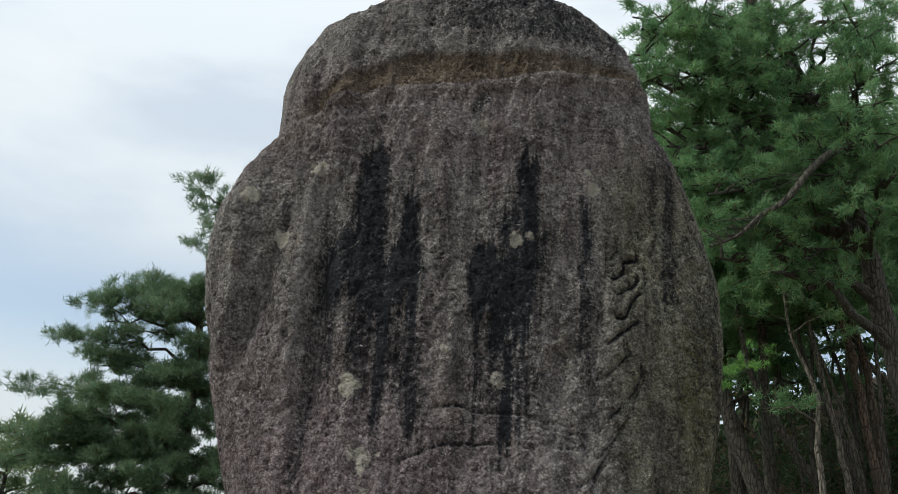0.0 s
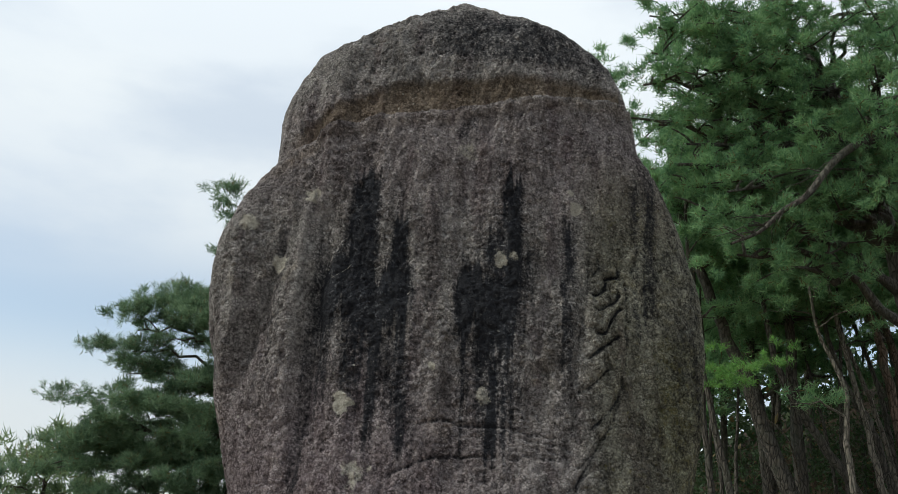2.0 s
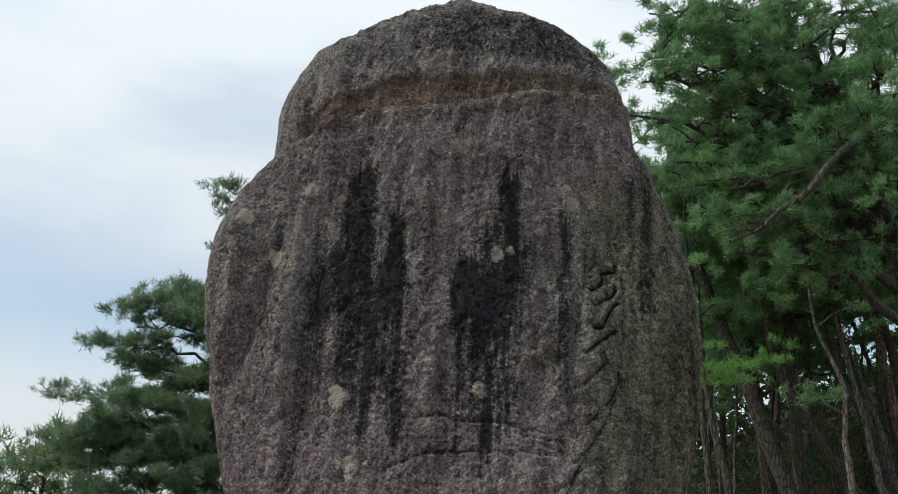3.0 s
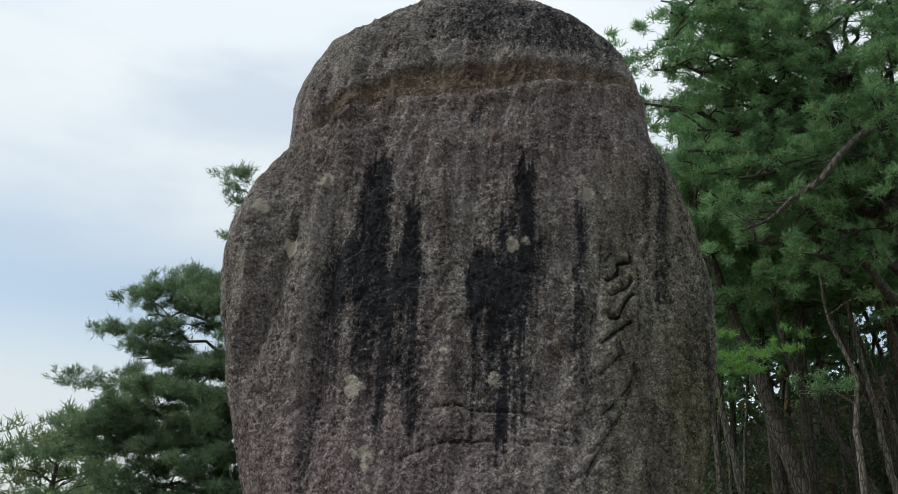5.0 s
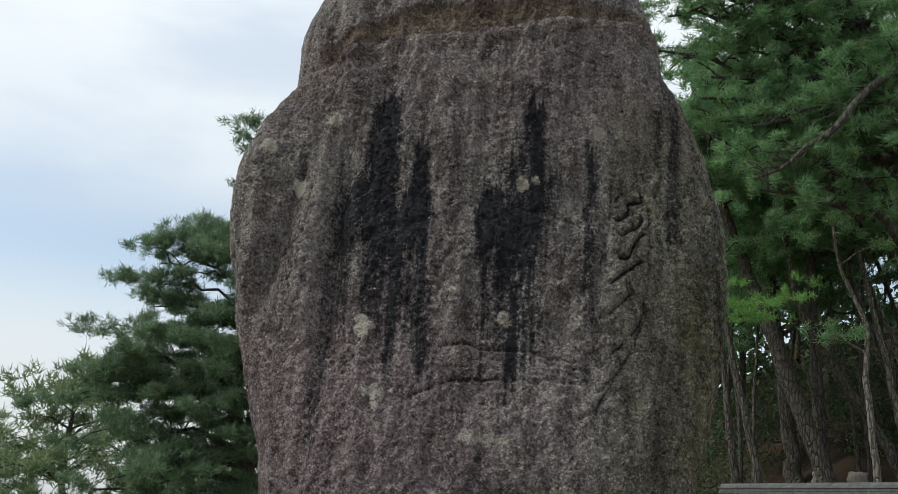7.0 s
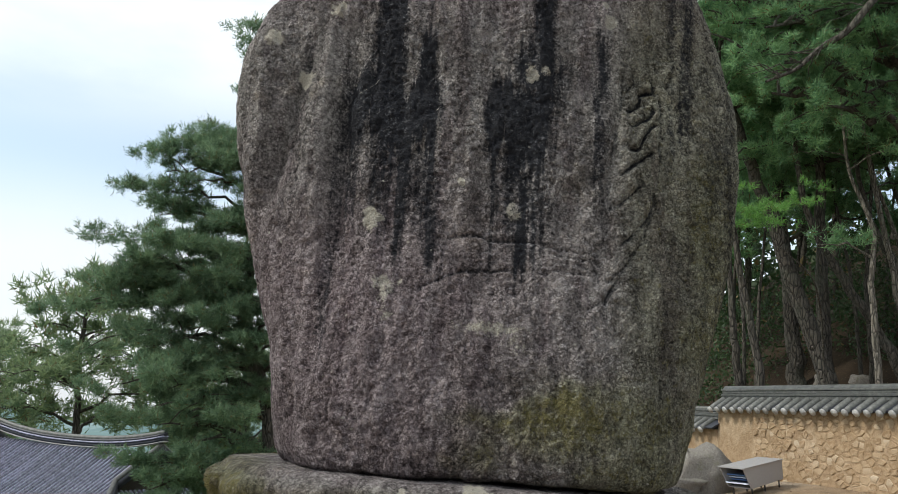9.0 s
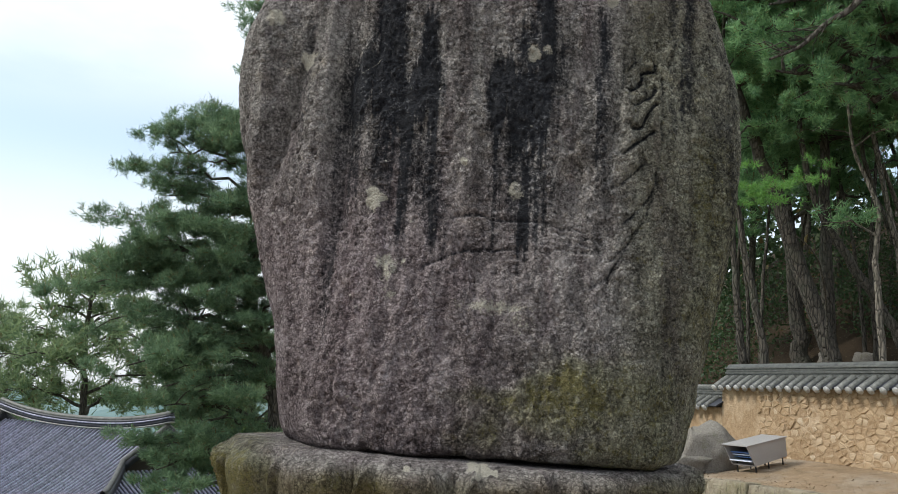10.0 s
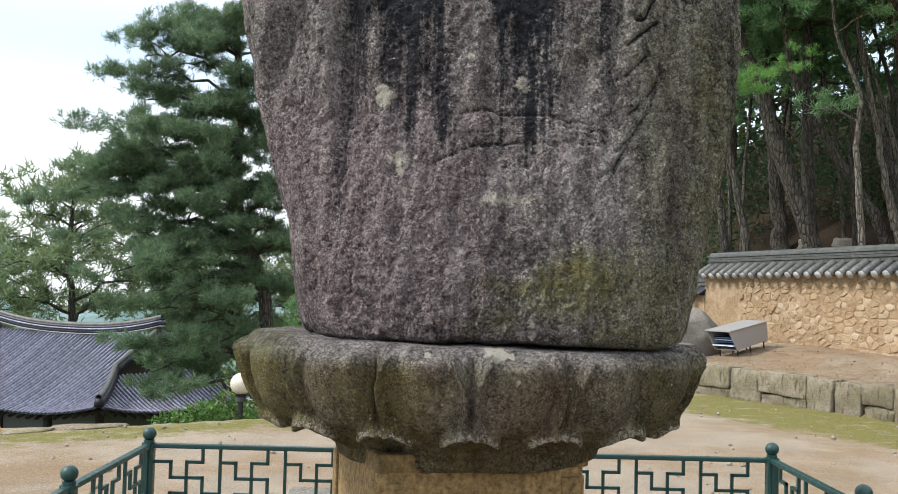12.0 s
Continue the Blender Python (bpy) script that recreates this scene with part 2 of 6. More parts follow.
def painted(name, colour, rough=0.4, metal=0.0, wear=0.25):
    m = Nodes(name)
    c = m.mix(m.span(m.noise(26, 6, 0.7), 0.5, 0.75, 0, wear), colour, tuple(v * 0.45 + 0.02 for v in colour))
    return m.done(c, m.span(m.noise(40, 4), 0.3, 0.7, rough - 0.1, rough + 0.15), m.noise(90, 4), 0.15, 0.004, metal, 0.5)


def bark(name, dark, light):
    m = Nodes(name)
    v = m.scaled((1, 1, 0.28))
    g = m.noise(22, 6, 0.7, v)
    plates = m.voronoi(13, "DISTANCE_TO_EDGE", v)
    c = m.mix(m.span(plates, 0.0, 0.12), dark, m.ramp(g, (0.3, dark), (0.7, light)))
    c = m.mix(m.span(m.noise(1.5, 4), 0.45, 0.7, 0, 0.5), c, (0.10, 0.105, 0.08))
    return m.done(c, 0.9, m.math("ADD", m.span(plates, 0, 0.15), g), 1.0, 0.03)


def leaves(name, dark, light, through=0.25):
    m = Nodes(name)
    f = m.math("ADD", m.math("MULTIPLY", m.island(), 0.45), m.math("MULTIPLY", m.noise(1.7, 3, 0.6), 0.75))
    c = m.ramp(f, (0.25, dark), (0.85, light))
    c = m.mix(m.span(m.island(), 0.955, 0.965), c, (0.16, 0.12, 0.05))
    m.done(c, 0.55, spec=0.35)
    t, mixer = m.nt.nodes.new("ShaderNodeBsdfTranslucent"), m.nt.nodes.new("ShaderNodeMixShader")
    m.link(c, t.inputs[0])
    mixer.inputs[0].default_value = through
    m.link(m.bsdf.outputs[0], mixer.inputs[1])
    m.link(t.outputs[0], mixer.inputs[2])
    m.link(mixer.outputs[0], m.out.inputs[0])
    return m.mat


def roof_tile(name, dark, light, scale=1.0):
    m = Nodes(name)
    c = m.ramp(m.noise(9 * scale, 6, 0.7), (0.3, dark), (0.7, light))
    c = m.mix(0.6, c, m.grey(0.6, 1.4, m.random()), "MULTIPLY")
    c = m.mix(m.span(m.noise(3.1, 5, 0.7), 0.55, 0.75, 0, 0.5), c, tuple(v * 1.6 for v in light))
    return m.done(c, 0.5, m.noise(40, 5), 0.3, 0.01, spec=0.5)


def clay_wall():
    m = Nodes("clay_plaster")
    c = m.ramp(m.noise(14, 7, 0.7), (0.3, (0.25, 0.17, 0.10)), (0.7, (0.41, 0.295, 0.185)))
    c = m.mix(m.span(m.noise(1.4, 5, 0.6), 0.48, 0.7, 0, 0.55), c, (0.66, 0.53, 0.38))
    c = m.mix(m.span(m.noise(2.3, 6, 0.7), 0.56, 0.75, 0, 0.45), c, (0.28, 0.18, 0.10))
    return m.done(c, 0.95, m.noise(20, 7, 0.7), 0.9, 0.03, spec=0.1)


def clay_stone():
    m = Nodes("clay_stone")
    c = m.ramp(m.random(), (0.0, (0.25, 0.165, 0.092)), (0.45, (0.36, 0.25, 0.148)), (0.8, (0.45, 0.335, 0.215)), (1.0, (0.55, 0.455, 0.34)))
    c = m.mix(0.6, c, m.grey(0.6, 1.3, m.noise(18, 6, 0.7)), "MULTIPLY")
    c = m.mix(m.span(m.noise(4, 6, 0.7), 0.40, 0.62, 0, 0.85), c, m.ramp(m.noise(14, 7, 0.7), (0.3, (0.27, 0.19, 0.115)), (0.7, (0.48, 0.36, 0.235))))
    return m.done(c, 0.95, m.noise(26, 6, 0.7), 0.8, 0.02, spec=0.1)


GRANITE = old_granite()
SHAFT = plain_rock("ochre_granite", (0.125, 0.082, 0.036), (0.53, 0.37, 0.175), 0.5)
BOULDER = plain_rock("grey_boulder", (0.10, 0.09, 0.08), (0.36, 0.33, 0.29), 0.5)
KERB = plain_rock("cut_granite", (0.13, 0.105, 0.07), (0.46, 0.39, 0.28), 0.75, 0.7)
PALE = plain_rock("pale_stone", (0.24, 0.21, 0.17), (0.52, 0.47, 0.40), 0.3)
EARTH = earth()
KERBFACE = kerb_stone()
GREEN = painted("green_paint", (0.008, 0.046, 0.042), 0.4)
BLACK = painted("black_paint", (0.015, 0.016, 0.018), 0.5)
STEEL = painted("grey_sheet_steel", (0.30, 0.29, 0.29), 0.5, 0.0, 0.12)
DARKIN = painted("dark_inner_steel", (0.05, 0.06, 0.08), 0.6)
PAPER = painted("paper_white", (0.62, 0.68, 0.78), 0.7, 0, 0.1)
BLUE = painted("paper_blue", (0.08, 0.16, 0.36), 0.7, 0, 0.1)
GLOBE = painted("milk_glass", (0.66, 0.60, 0.49), 0.25, 0, 0.15)
WOOD = painted("ochre_timber", (0.50, 0.30, 0.09), 0.7)
DARKWOOD = painted("dark_timber", (0.035, 0.028, 0.024), 0.7)
# white plaster coloured dark: shade under the eaves is put into it
PLASTER = painted("shaded_plaster", (0.13, 0.135, 0.14), 0.9)
BARK = bark("pine_bark", (0.036, 0.032, 0.027), (0.15, 0.132, 0.108))
BARKPALE = bark("pale_bark", (0.085, 0.076, 0.062), (0.33, 0.29, 0.235))
BARKRED = bark("red_pine_bark", (0.06, 0.042, 0.031), (0.25, 0.175, 0.13))
NEEDLE = leaves("pine_needles", (0.058, 0.155, 0.080), (0.27, 0.45, 0.20), 0.5)
NEEDLEBLUE = leaves("blue_green_needles", (0.045, 0.10, 0.060), (0.225, 0.325, 0.185), 0.5)
# light green of the far pines, paled further by haze mixed into the colour
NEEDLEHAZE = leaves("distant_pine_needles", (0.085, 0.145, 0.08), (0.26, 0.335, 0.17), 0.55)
NEEDLELIGHT = leaves("young_pine_needles", (0.055, 0.15, 0.035), (0.20, 0.40, 0.095), 0.45)
BROAD = leaves("broad_leaves", (0.05, 0.11, 0.025), (0.20, 0.30, 0.07), 0.35)
FERN = leaves("weed_leaves", (0.03, 0.09, 0.02), (0.14, 0.25, 0.06), 0.3)
# darker copy of the weed leaves, with the wood's shade in its colour
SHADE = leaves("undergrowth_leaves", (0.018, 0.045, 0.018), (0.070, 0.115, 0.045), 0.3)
DRYLEAF = leaves("dry_leaves", (0.15, 0.095, 0.055), (0.36, 0.26, 0.165), 0.15)
ROOF = roof_tile("slate_blue_tile", (0.07, 0.072, 0.11), (0.31, 0.31, 0.42))
# near-black: holds the shade between cover tiles; also used for dark ridge courses
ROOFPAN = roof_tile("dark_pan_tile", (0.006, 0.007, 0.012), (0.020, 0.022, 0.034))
COPING = roof_tile("grey_wall_tile", (0.035, 0.036, 0.033), (0.13, 0.132, 0.122))
COPINGEND = roof_tile("pale_tile_end", (0.22, 0.22, 0.21), (0.48, 0.47, 0.46))
CLAY = clay_wall()
CLAYSTONE = clay_stone()


# ---- mesh helpers ----
def smooth(e0, e1, x):
    u = np.clip((x - e0) / (e1 - e0), 0, 1)
    return u * u * (3 - 2 * u)


def lattice(ix, iy, iz, seed):
    h = (ix * 374761393 + iy * 668265263 + iz * 2147483647 + seed * 1274126177) & 0xFFFFFFFF
    h = ((h ^ (h >> 13)) * 1274126177) & 0xFFFFFFFF
    return ((h ^ (h >> 16)) & 0xFFFF) / 65535.0


def vnoise(x, y, z, seed=0):
    """Value noise from 0 to 1 at arrays of places."""
    x, y, z = np.broadcast_arrays(x, y, z)
    fx, fy, fz = np.floor(x), np.floor(y), np.floor(z)
    ix, iy, iz = fx.astype(np.int64), fy.astype(np.int64), fz.astype(np.int64)
    u, v, w = x - fx, y - fy, z - fz
    u, v, w = u * u * (3 - 2 * u), v * v * (3 - 2 * v), w * w * (3 - 2 * w)
    r = 0
    for dx in (0, 1):
        for dy in (0, 1):
            for dz in (0, 1):
                r = r + lattice(ix + dx, iy + dy, iz + dz, seed) * (u if dx else 1 - u) * (v if dy else 1 - v) * (w if dz else 1 - w)
    return r


def fbm(x, y, z, octaves=4, seed=0, gain=0.5):
    r, a, s, f = 0, 1.0, 0, 1.0
    for k in range(octaves):
        r, s = r + a * vnoise(x * f, y * f, z * f, seed + k), s + a
        a, f = a * gain, f * 2.03
    return r / s - 0.5


def mesh_of(name, verts, faces, material, flat=False):
    me = bpy.data.meshes.new(name)
    verts = np.asarray(verts, np.float32)
    if isinstance(faces, np.ndarray):
        k, n = faces.shape[1], len(faces)
        me.vertices.add(len(verts))
        me.vertices.foreach_set("co", verts.ravel())
        me.loops.add(n * k)
        me.loops.foreach_set("vertex_index", faces.astype(np.int32).ravel())
        me.polygons.add(n)
        me.polygons.foreach_set("loop_start", np.arange(0, n * k, k, dtype=np.int32))
        me.update(calc_edges=True)
    else:
        me.from_pydata(verts.tolist(), [], faces)
    me.validate()
    if not flat:
        me.shade_smooth()
    if material:
        me.materials.append(material)
    return me


def masks(me, **named):
    for key, values in named.items():
        a = me.attributes.new(key, "FLOAT", "POINT")
        a.data.foreach_set("value", np.asarray(values, np.float32).ravel())


def put(name, me, parent=None, m=None, label=""):
    ob = new(name, me)
    ob.parent = parent
    if m is not None:
        ob.matrix_basis = m
    return tagged(ob, label)


def part(name, bm, material, parent, label="", smoothed=False):
    """Links a bmesh as one mesh object under a thing or a part."""
    me = bpy.data.meshes.new(name)
    bmesh.ops.recalc_face_normals(bm, faces=bm.faces)
    bm.to_mesh(me)
    bm.free()
    if smoothed:
        me.shade_smooth()
    me.materials.append(material)
    return put(name, me, parent, None, label)


def thing(name, place, label, category, group="", kind="", turn=0.0):
    ob = new(name)
    ob.empty_display_size = 0.1
    ob.matrix_basis = pose(*place, 0, 0, turn)
    return tagged(ob, label, category, group, kind)


def box(size, centre=(0, 0, 0), bevel=0.0, turn=None):
    bm = bmesh.new()
    m = Matrix.LocRotScale(centre, turn, size)
    bmesh.ops.create_cube(bm, size=1.0, matrix=m)
    if bevel:
        bmesh.ops.bevel(bm, geom=bm.edges[:], offset=bevel, segments=2, profile=0.6, affect="EDGES")
    return bm


def rod(r, a, b, sides=12, r2=None):
    a, b = Vector(a), Vector(b)
    bm = bmesh.new()
    m = Matrix.Translation((a + b) / 2) @ (b - a).to_track_quat("Z", "Y").to_matrix().to_4x4()
    bmesh.ops.create_cone(bm, cap_ends=True, segments=sides, radius1=r, radius2=r if r2 is None else r2, depth=(b - a).length, matrix=m)
    return bm


def ball(r, centre, squash=1.0, u=18, v=12):
    bm = bmesh.new()
    bmesh.ops.create_uvsphere(bm, u_segments=u, v_segments=v, radius=r, matrix=Matrix.LocRotScale(centre, None, (1, 1, squash)))
    return bm


def join(*bms):
    out = bmesh.new()
    for b in bms:
        me = bpy.data.meshes.new("tmp")
        b.to_mesh(me)
        b.free()
        out.from_mesh(me)
        bpy.data.meshes.remove(me)
    return out


def tube(points, radii, sides=7):
    """Vertices and quads of a tapered tube along points."""
    p = np.asarray(points, float)
    d = np.gradient(p, axis=0)
    d /= np.linalg.norm(d, axis=1)[:, None] + 1e-9
    ref = np.where(np.abs(d[:, 2:3]) > 0.9, np.array([[1.0, 0, 0]]), np.array([[0, 0, 1.0]]))
    a = np.cross(d, ref)
    a /= np.linalg.norm(a, axis=1)[:, None] + 1e-9
    b = np.cross(d, a)
    t = np.linspace(0, 2 * np.pi, sides, endpoint=False)
    v = p[:, None] + np.asarray(radii)[:, None, None] * (np.cos(t)[None, :, None] * a[:, None] + np.sin(t)[None, :, None] * b[:, None])
    i, j = np.meshgrid(np.arange(len(p) - 1), np.arange(sides), indexing="ij")
    k = (j + 1) % sides
    f = np.stack([i * sides + j, i * sides + k, (i + 1) * sides + k, (i + 1) * sides + j], -1).reshape(-1, 4)
    return v.reshape(-1, 3), f


def gather(pieces):
    vs, fs, n = [], [], 0
    for v, f in pieces:
        vs.append(v)
        fs.append(f + n)
        n += len(v)
    return np.concatenate(vs), np.concatenate(fs)


def smooth_path(points, n):
    """A Catmull-Rom line through points."""
    p = np.asarray(points, float)
    q = np.concatenate([[2 * p[0] - p[1]], p, [2 * p[-1] - p[-2]]])
    u = np.linspace(0, len(p) - 1 - 1e-6, n)
    i = u.astype(int)
    t = (u - i)[:, None]
    a, b, c, d = q[i], q[i + 1], q[i + 2], q[i + 3]
    return 0.5 * (2 * b + (c - a) * t + (2 * a - 5 * b + 4 * c - d) * t ** 2 + (3 * b - a - 3 * c + d) * t ** 3)


def near_line(x, z, points):
    """Distance of places (x, z) to a line through points, and how far along it they lie (0 to 1)."""
    p = smooth_path(points, 5 * len(points))
    best, along = np.full(x.shape, 9.0), np.zeros(x.shape)
    for k in range(len(p) - 1):
        a, d = p[k], p[k + 1] - p[k]
        t = np.clip(((x - a[0]) * d[0] + (z - a[1]) * d[1]) / (d @ d), 0, 1)
        r = np.hypot(x - a[0] - t * d[0], z - a[1] - t * d[1])
        along = np.where(r < best, (k + t) / (len(p) - 1), along)
        best = np.minimum(best, r)
    return best, along


def ring_faces(rows, cols):
    i, j = np.meshgrid(np.arange(rows - 1), np.arange(cols), indexing="ij")
    k = (j + 1) % cols
    return np.stack([i * cols + j, i * cols + k, (i + 1) * cols + k, (i + 1) * cols + j], -1).reshape(-1, 4)


def grid_normals(p):
    """Outward normals of a closed ring grid (rows, columns, 3)."""
    du = np.roll(p, -1, 1) - np.roll(p, 1, 1)
    dv = np.gradient(p, axis=0)
    n = np.cross(du, dv)
    return n / (np.linalg.norm(n, axis=2)[..., None] + 1e-9)


# ---- the carved standing stone ----
def section(front, back, power):
    """A unit outline of a flat-fronted stone: front half (y < 0) finely cut, back half coarsely."""
    def half(n, p, sign):
        t = np.linspace(0, np.pi, 4000)
        x, y = -np.sign(np.cos(t)) * np.abs(np.cos(t)) ** (2 / p), -sign * np.abs(np.sin(t)) ** (2 / p)
        s = np.r_[0, np.cumsum(np.hypot(np.diff(x), 0.5 * np.diff(y)))]
        u = np.linspace(0, s[-1], n, endpoint=False)
        return np.interp(u, s, x), np.interp(u, s, y)
    fx, fy = half(front, power, 1)
    bx, by = half(back, 2.2, -1)
    return np.r_[fx, -bx], np.r_[fy, by]


def standing_stone():
    # height, left and right edge, face
    shape = np.array([
        (1.500, -0.44, 0.91, 2.90), (1.53, -0.485, 0.953, 2.855), (1.65, -0.52, 0.988, 2.85), (1.80, -0.55, 1.027, 2.88), (1.94, -0.57, 1.067, 2.91), (2.08, -0.61, 1.105, 2.94),
        (2.30, -0.685, 1.143, 3.00), (2.52, -0.745, 1.172, 3.03), (2.72, -0.785, 1.195, 3.05), (2.89, -0.80, 1.18, 3.08), (3.07, -0.785, 1.14, 3.10),
        (3.25, -0.715, 1.10, 3.12), (3.42, -0.62, 1.035, 3.14), (3.55, -0.60, 0.965, 3.165), (3.68, -0.595, 0.945, 3.19), (3.81, -0.55, 0.915, 3.215),
        (3.98, -0.43, 0.84, 3.27), (4.11, -0.285, 0.72, 3.33), (4.22, -0.09, 0.545, 3.42), (4.29, 0.03, 0.39, 3.50), (4.335, 0.09, 0.27, 3.54), (4.375, 0.16, 0.21, 3.58)])
    rows = 720
    knots = np.r_[0, np.cumsum(np.hypot(np.diff(shape[:, 0]), 0.6 * np.diff(shape[:, 2])))]
    s = np.linspace(0, knots[-1], rows)
    fine = smooth_path(shape, 4000)
    fs = np.r_[0, np.cumsum(np.hypot(np.diff(fine[:, 0]), 0.6 * np.diff(fine[:, 2])))]
    z, xl, xr, yf = (np.interp(s * fs[-1] / knots[-1], fs, fine[:, k]) for k in range(4))
    sx, sy = section(520, 60, 2.7)
    mid = np.interp(z, [1.5, 3.6, 4.3], [3.45, 3.55, 3.60])
    deep = np.interp(z, [1.5, 2.6, 3.6, 4.1, 4.375], [0.45, 0.55, 0.45, 0.28, 0.03])
    x = (xl + xr)[:, None] / 2 + (xr - xl)[:, None] / 2 * sx
    y = mid[:, None] + np.where(sy < 0, (mid - yf)[:, None] * sy, deep[:, None] * sy)
    zz = np.broadcast_to(z[:, None], x.shape)
    p = np.stack([x, y, zz], -1)
    n = grid_normals(p)
    face = smooth(3.62, 3.3, y)
    # broad swelling, water channels, coarse crust
    d = 0.05 * fbm(x * 2.2, y * 2.2, zz * 2.0, 3, 5)
    d += 0.060 * fbm(x * 9 + 0.3 * fbm(x * 3, y, zz * 3, 2, 9), y * 4, zz * 1.1, 3, 11) * (0.5 + smooth(0.1, -0.4, x))
    front = 0.25 + 0.75 * smooth(0.30, 0.75, -n[..., 1])
    d += 0.040 * fbm(x * 17, y * 14, zz * 6.5, 3, 21, 0.6) * front
    crust = fbm(x * 44, y * 44, zz * 40, 3, 31, 0.6)
    d += 0.022 * front * crust * (0.5 + 0.9 * smooth(-0.15, 0.15, fbm(x * 5, y * 5, zz * 4, 2, 33)))
    d -= 0.006 * smooth(0.12, 0.24, fbm(x * 30, y * 30, zz * 26, 2, 35))
    # crumbly crust: rounded crumbs between pits
    d += 0.010 * front * (0.35 - np.abs(2.0 * fbm(x * 62, y * 62, zz * 58, 2, 36, 0.6)))
    # a shallow fluting down the face, stronger beside the dark runs
    d += 0.016 * fbm(x * 21 + 0.6 * fbm(x * 4, y, zz * 3, 2, 10), y * 6, zz * 1.6, 2, 12) * smooth(3.55, 3.3, zz) * smooth(1.9, 2.3, zz)
    # brow: a worn band set back below the crown
    lo = np.interp(x, [-0.62, -0.37, -0.15, 0.2, 0.55, 0.86], [3.40, 3.51, 3.585, 3.635, 3.72, 3.76]) + 0.02 * fbm(x * 9, 0, 0, 3, 41)
    hi = np.interp(x, [-0.62, -0.4, -0.11, 0.19, 0.6, 0.86], [3.48, 3.60, 3.735, 3.775, 3.82, 3.80]) + 0.03 * fbm(x * 7, 0, 0, 3, 43)
    band = smooth(-0.012, 0.012, zz - lo) * smooth(0.02, -0.02, zz - hi) * face * smooth(-0.60, -0.42, x)
    d -= 0.020 * band
    d += 0.010 * smooth(0.05, 0.0, np.abs(zz - lo + 0.03)) * face
    # cut folds: a long hem line, slanting pleats beside it, arcs across the body
    lines = [([(0.83, 3.02), (0.835, 2.86), (0.83, 2.70), (0.822, 2.60), (0.803, 2.469), (0.751, 2.341), (0.689, 2.224), (0.638, 2.131), (0.605, 2.03)], 0.013),
             ([(0.696, 3.02), (0.685, 2.88), (0.658, 2.717), (0.622, 2.52), (0.602, 2.372)], 0.009),
             ([(-0.03, 2.10), (0.003, 2.13), (0.077, 2.174), (0.154, 2.195), (0.27, 2.207), (0.387, 2.207), (0.504, 2.212), (0.62, 2.205)], 0.011),
             ([(0.04, 2.30), (0.16, 2.325), (0.25, 2.31), (0.36, 2.315), (0.48, 2.29), (0.60, 2.285)], 0.012),
             ([(0.40, 2.285), (0.50, 2.265), (0.58, 2.26), (0.635, 2.235)], 0.010),
             ([(0.46, 2.245), (0.56, 2.232), (0.62, 2.205)], 0.009),
             ([(0.86, 2.20), (0.91, 2.23), (0.97, 2.20), (1.02, 2.22)], 0.008),
             ([(0.84, 2.05), (0.82, 1.95), (0.76, 1.87), (0.68, 1.84)], 0.008)]
    # pleats hang from the hem and run down towards the body
    lines += [([(0.717, 3.023), (0.738, 2.977), (0.702, 2.916)], 0.014),
              ([(0.802, 2.993), (0.808, 2.935), (0.765, 2.921), (0.759, 2.885), (0.716, 2.847), (0.695, 2.853)], 0.019),
              ([(0.811, 2.877), (0.799, 2.83), (0.746, 2.792), (0.715, 2.785), (0.70, 2.788)], 0.020),
              ([(0.83, 2.809), (0.787, 2.76), (0.745, 2.701), (0.703, 2.692)], 0.021),
              ([(0.817, 2.684), (0.765, 2.663), (0.703, 2.60), (0.672, 2.577)], 0.020),
              ([(0.784, 2.574), (0.723, 2.516), (0.662, 2.47), (0.632, 2.453)], 0.017),
              ([(0.815, 2.56), (0.804, 2.49), (0.772, 2.425), (0.732, 2.38), (0.662, 2.304)], 0.018),
              ([(0.751, 2.33), (0.72, 2.277), (0.679, 2.224), (0.62, 2.17)], 0.014),
              ([(0.678, 2.173), (0.618, 2.111), (0.551, 2.077)], 0.011)]
    wob = 0.018 * fbm(x * 15, 0, zz * 15, 3, 51)
    wear = 0.85 + 0.4 * smooth(-0.2, 0.2, fbm(x * 9, 0, zz * 9, 2, 53))
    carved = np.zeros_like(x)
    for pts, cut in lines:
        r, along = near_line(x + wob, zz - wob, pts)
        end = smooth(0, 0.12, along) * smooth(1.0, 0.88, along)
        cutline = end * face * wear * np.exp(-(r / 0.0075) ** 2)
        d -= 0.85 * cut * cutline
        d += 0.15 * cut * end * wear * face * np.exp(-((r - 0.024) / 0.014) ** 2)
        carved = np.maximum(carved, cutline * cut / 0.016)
    # the right flank turns away behind a soft edge; a worn hollow low on the face
    d -= 0.042 * face * np.exp(-(((x + 0.33) / 0.045) ** 2)) * smooth(3.35, 3.0, zz) * smooth(1.9, 2.4, zz)
    d -= 0.03 * face * np.exp(-(((x + 0.50 - 0.25 * (zz - 2.9)) / 0.04) ** 2)) * smooth(3.2, 3.0, zz) * smooth(2.2, 2.6, zz)
    d *= smooth(4.37, 4.30, zz) * 0.7 + 0.3
    p = p + n * d[..., None]
    # masks
    streak = fbm(x * 13, 0, zz * 0.9, 4, 61, 0.6)
    thread = fbm(x * 48, 0, zz * 1.6, 3, 63, 0.7)
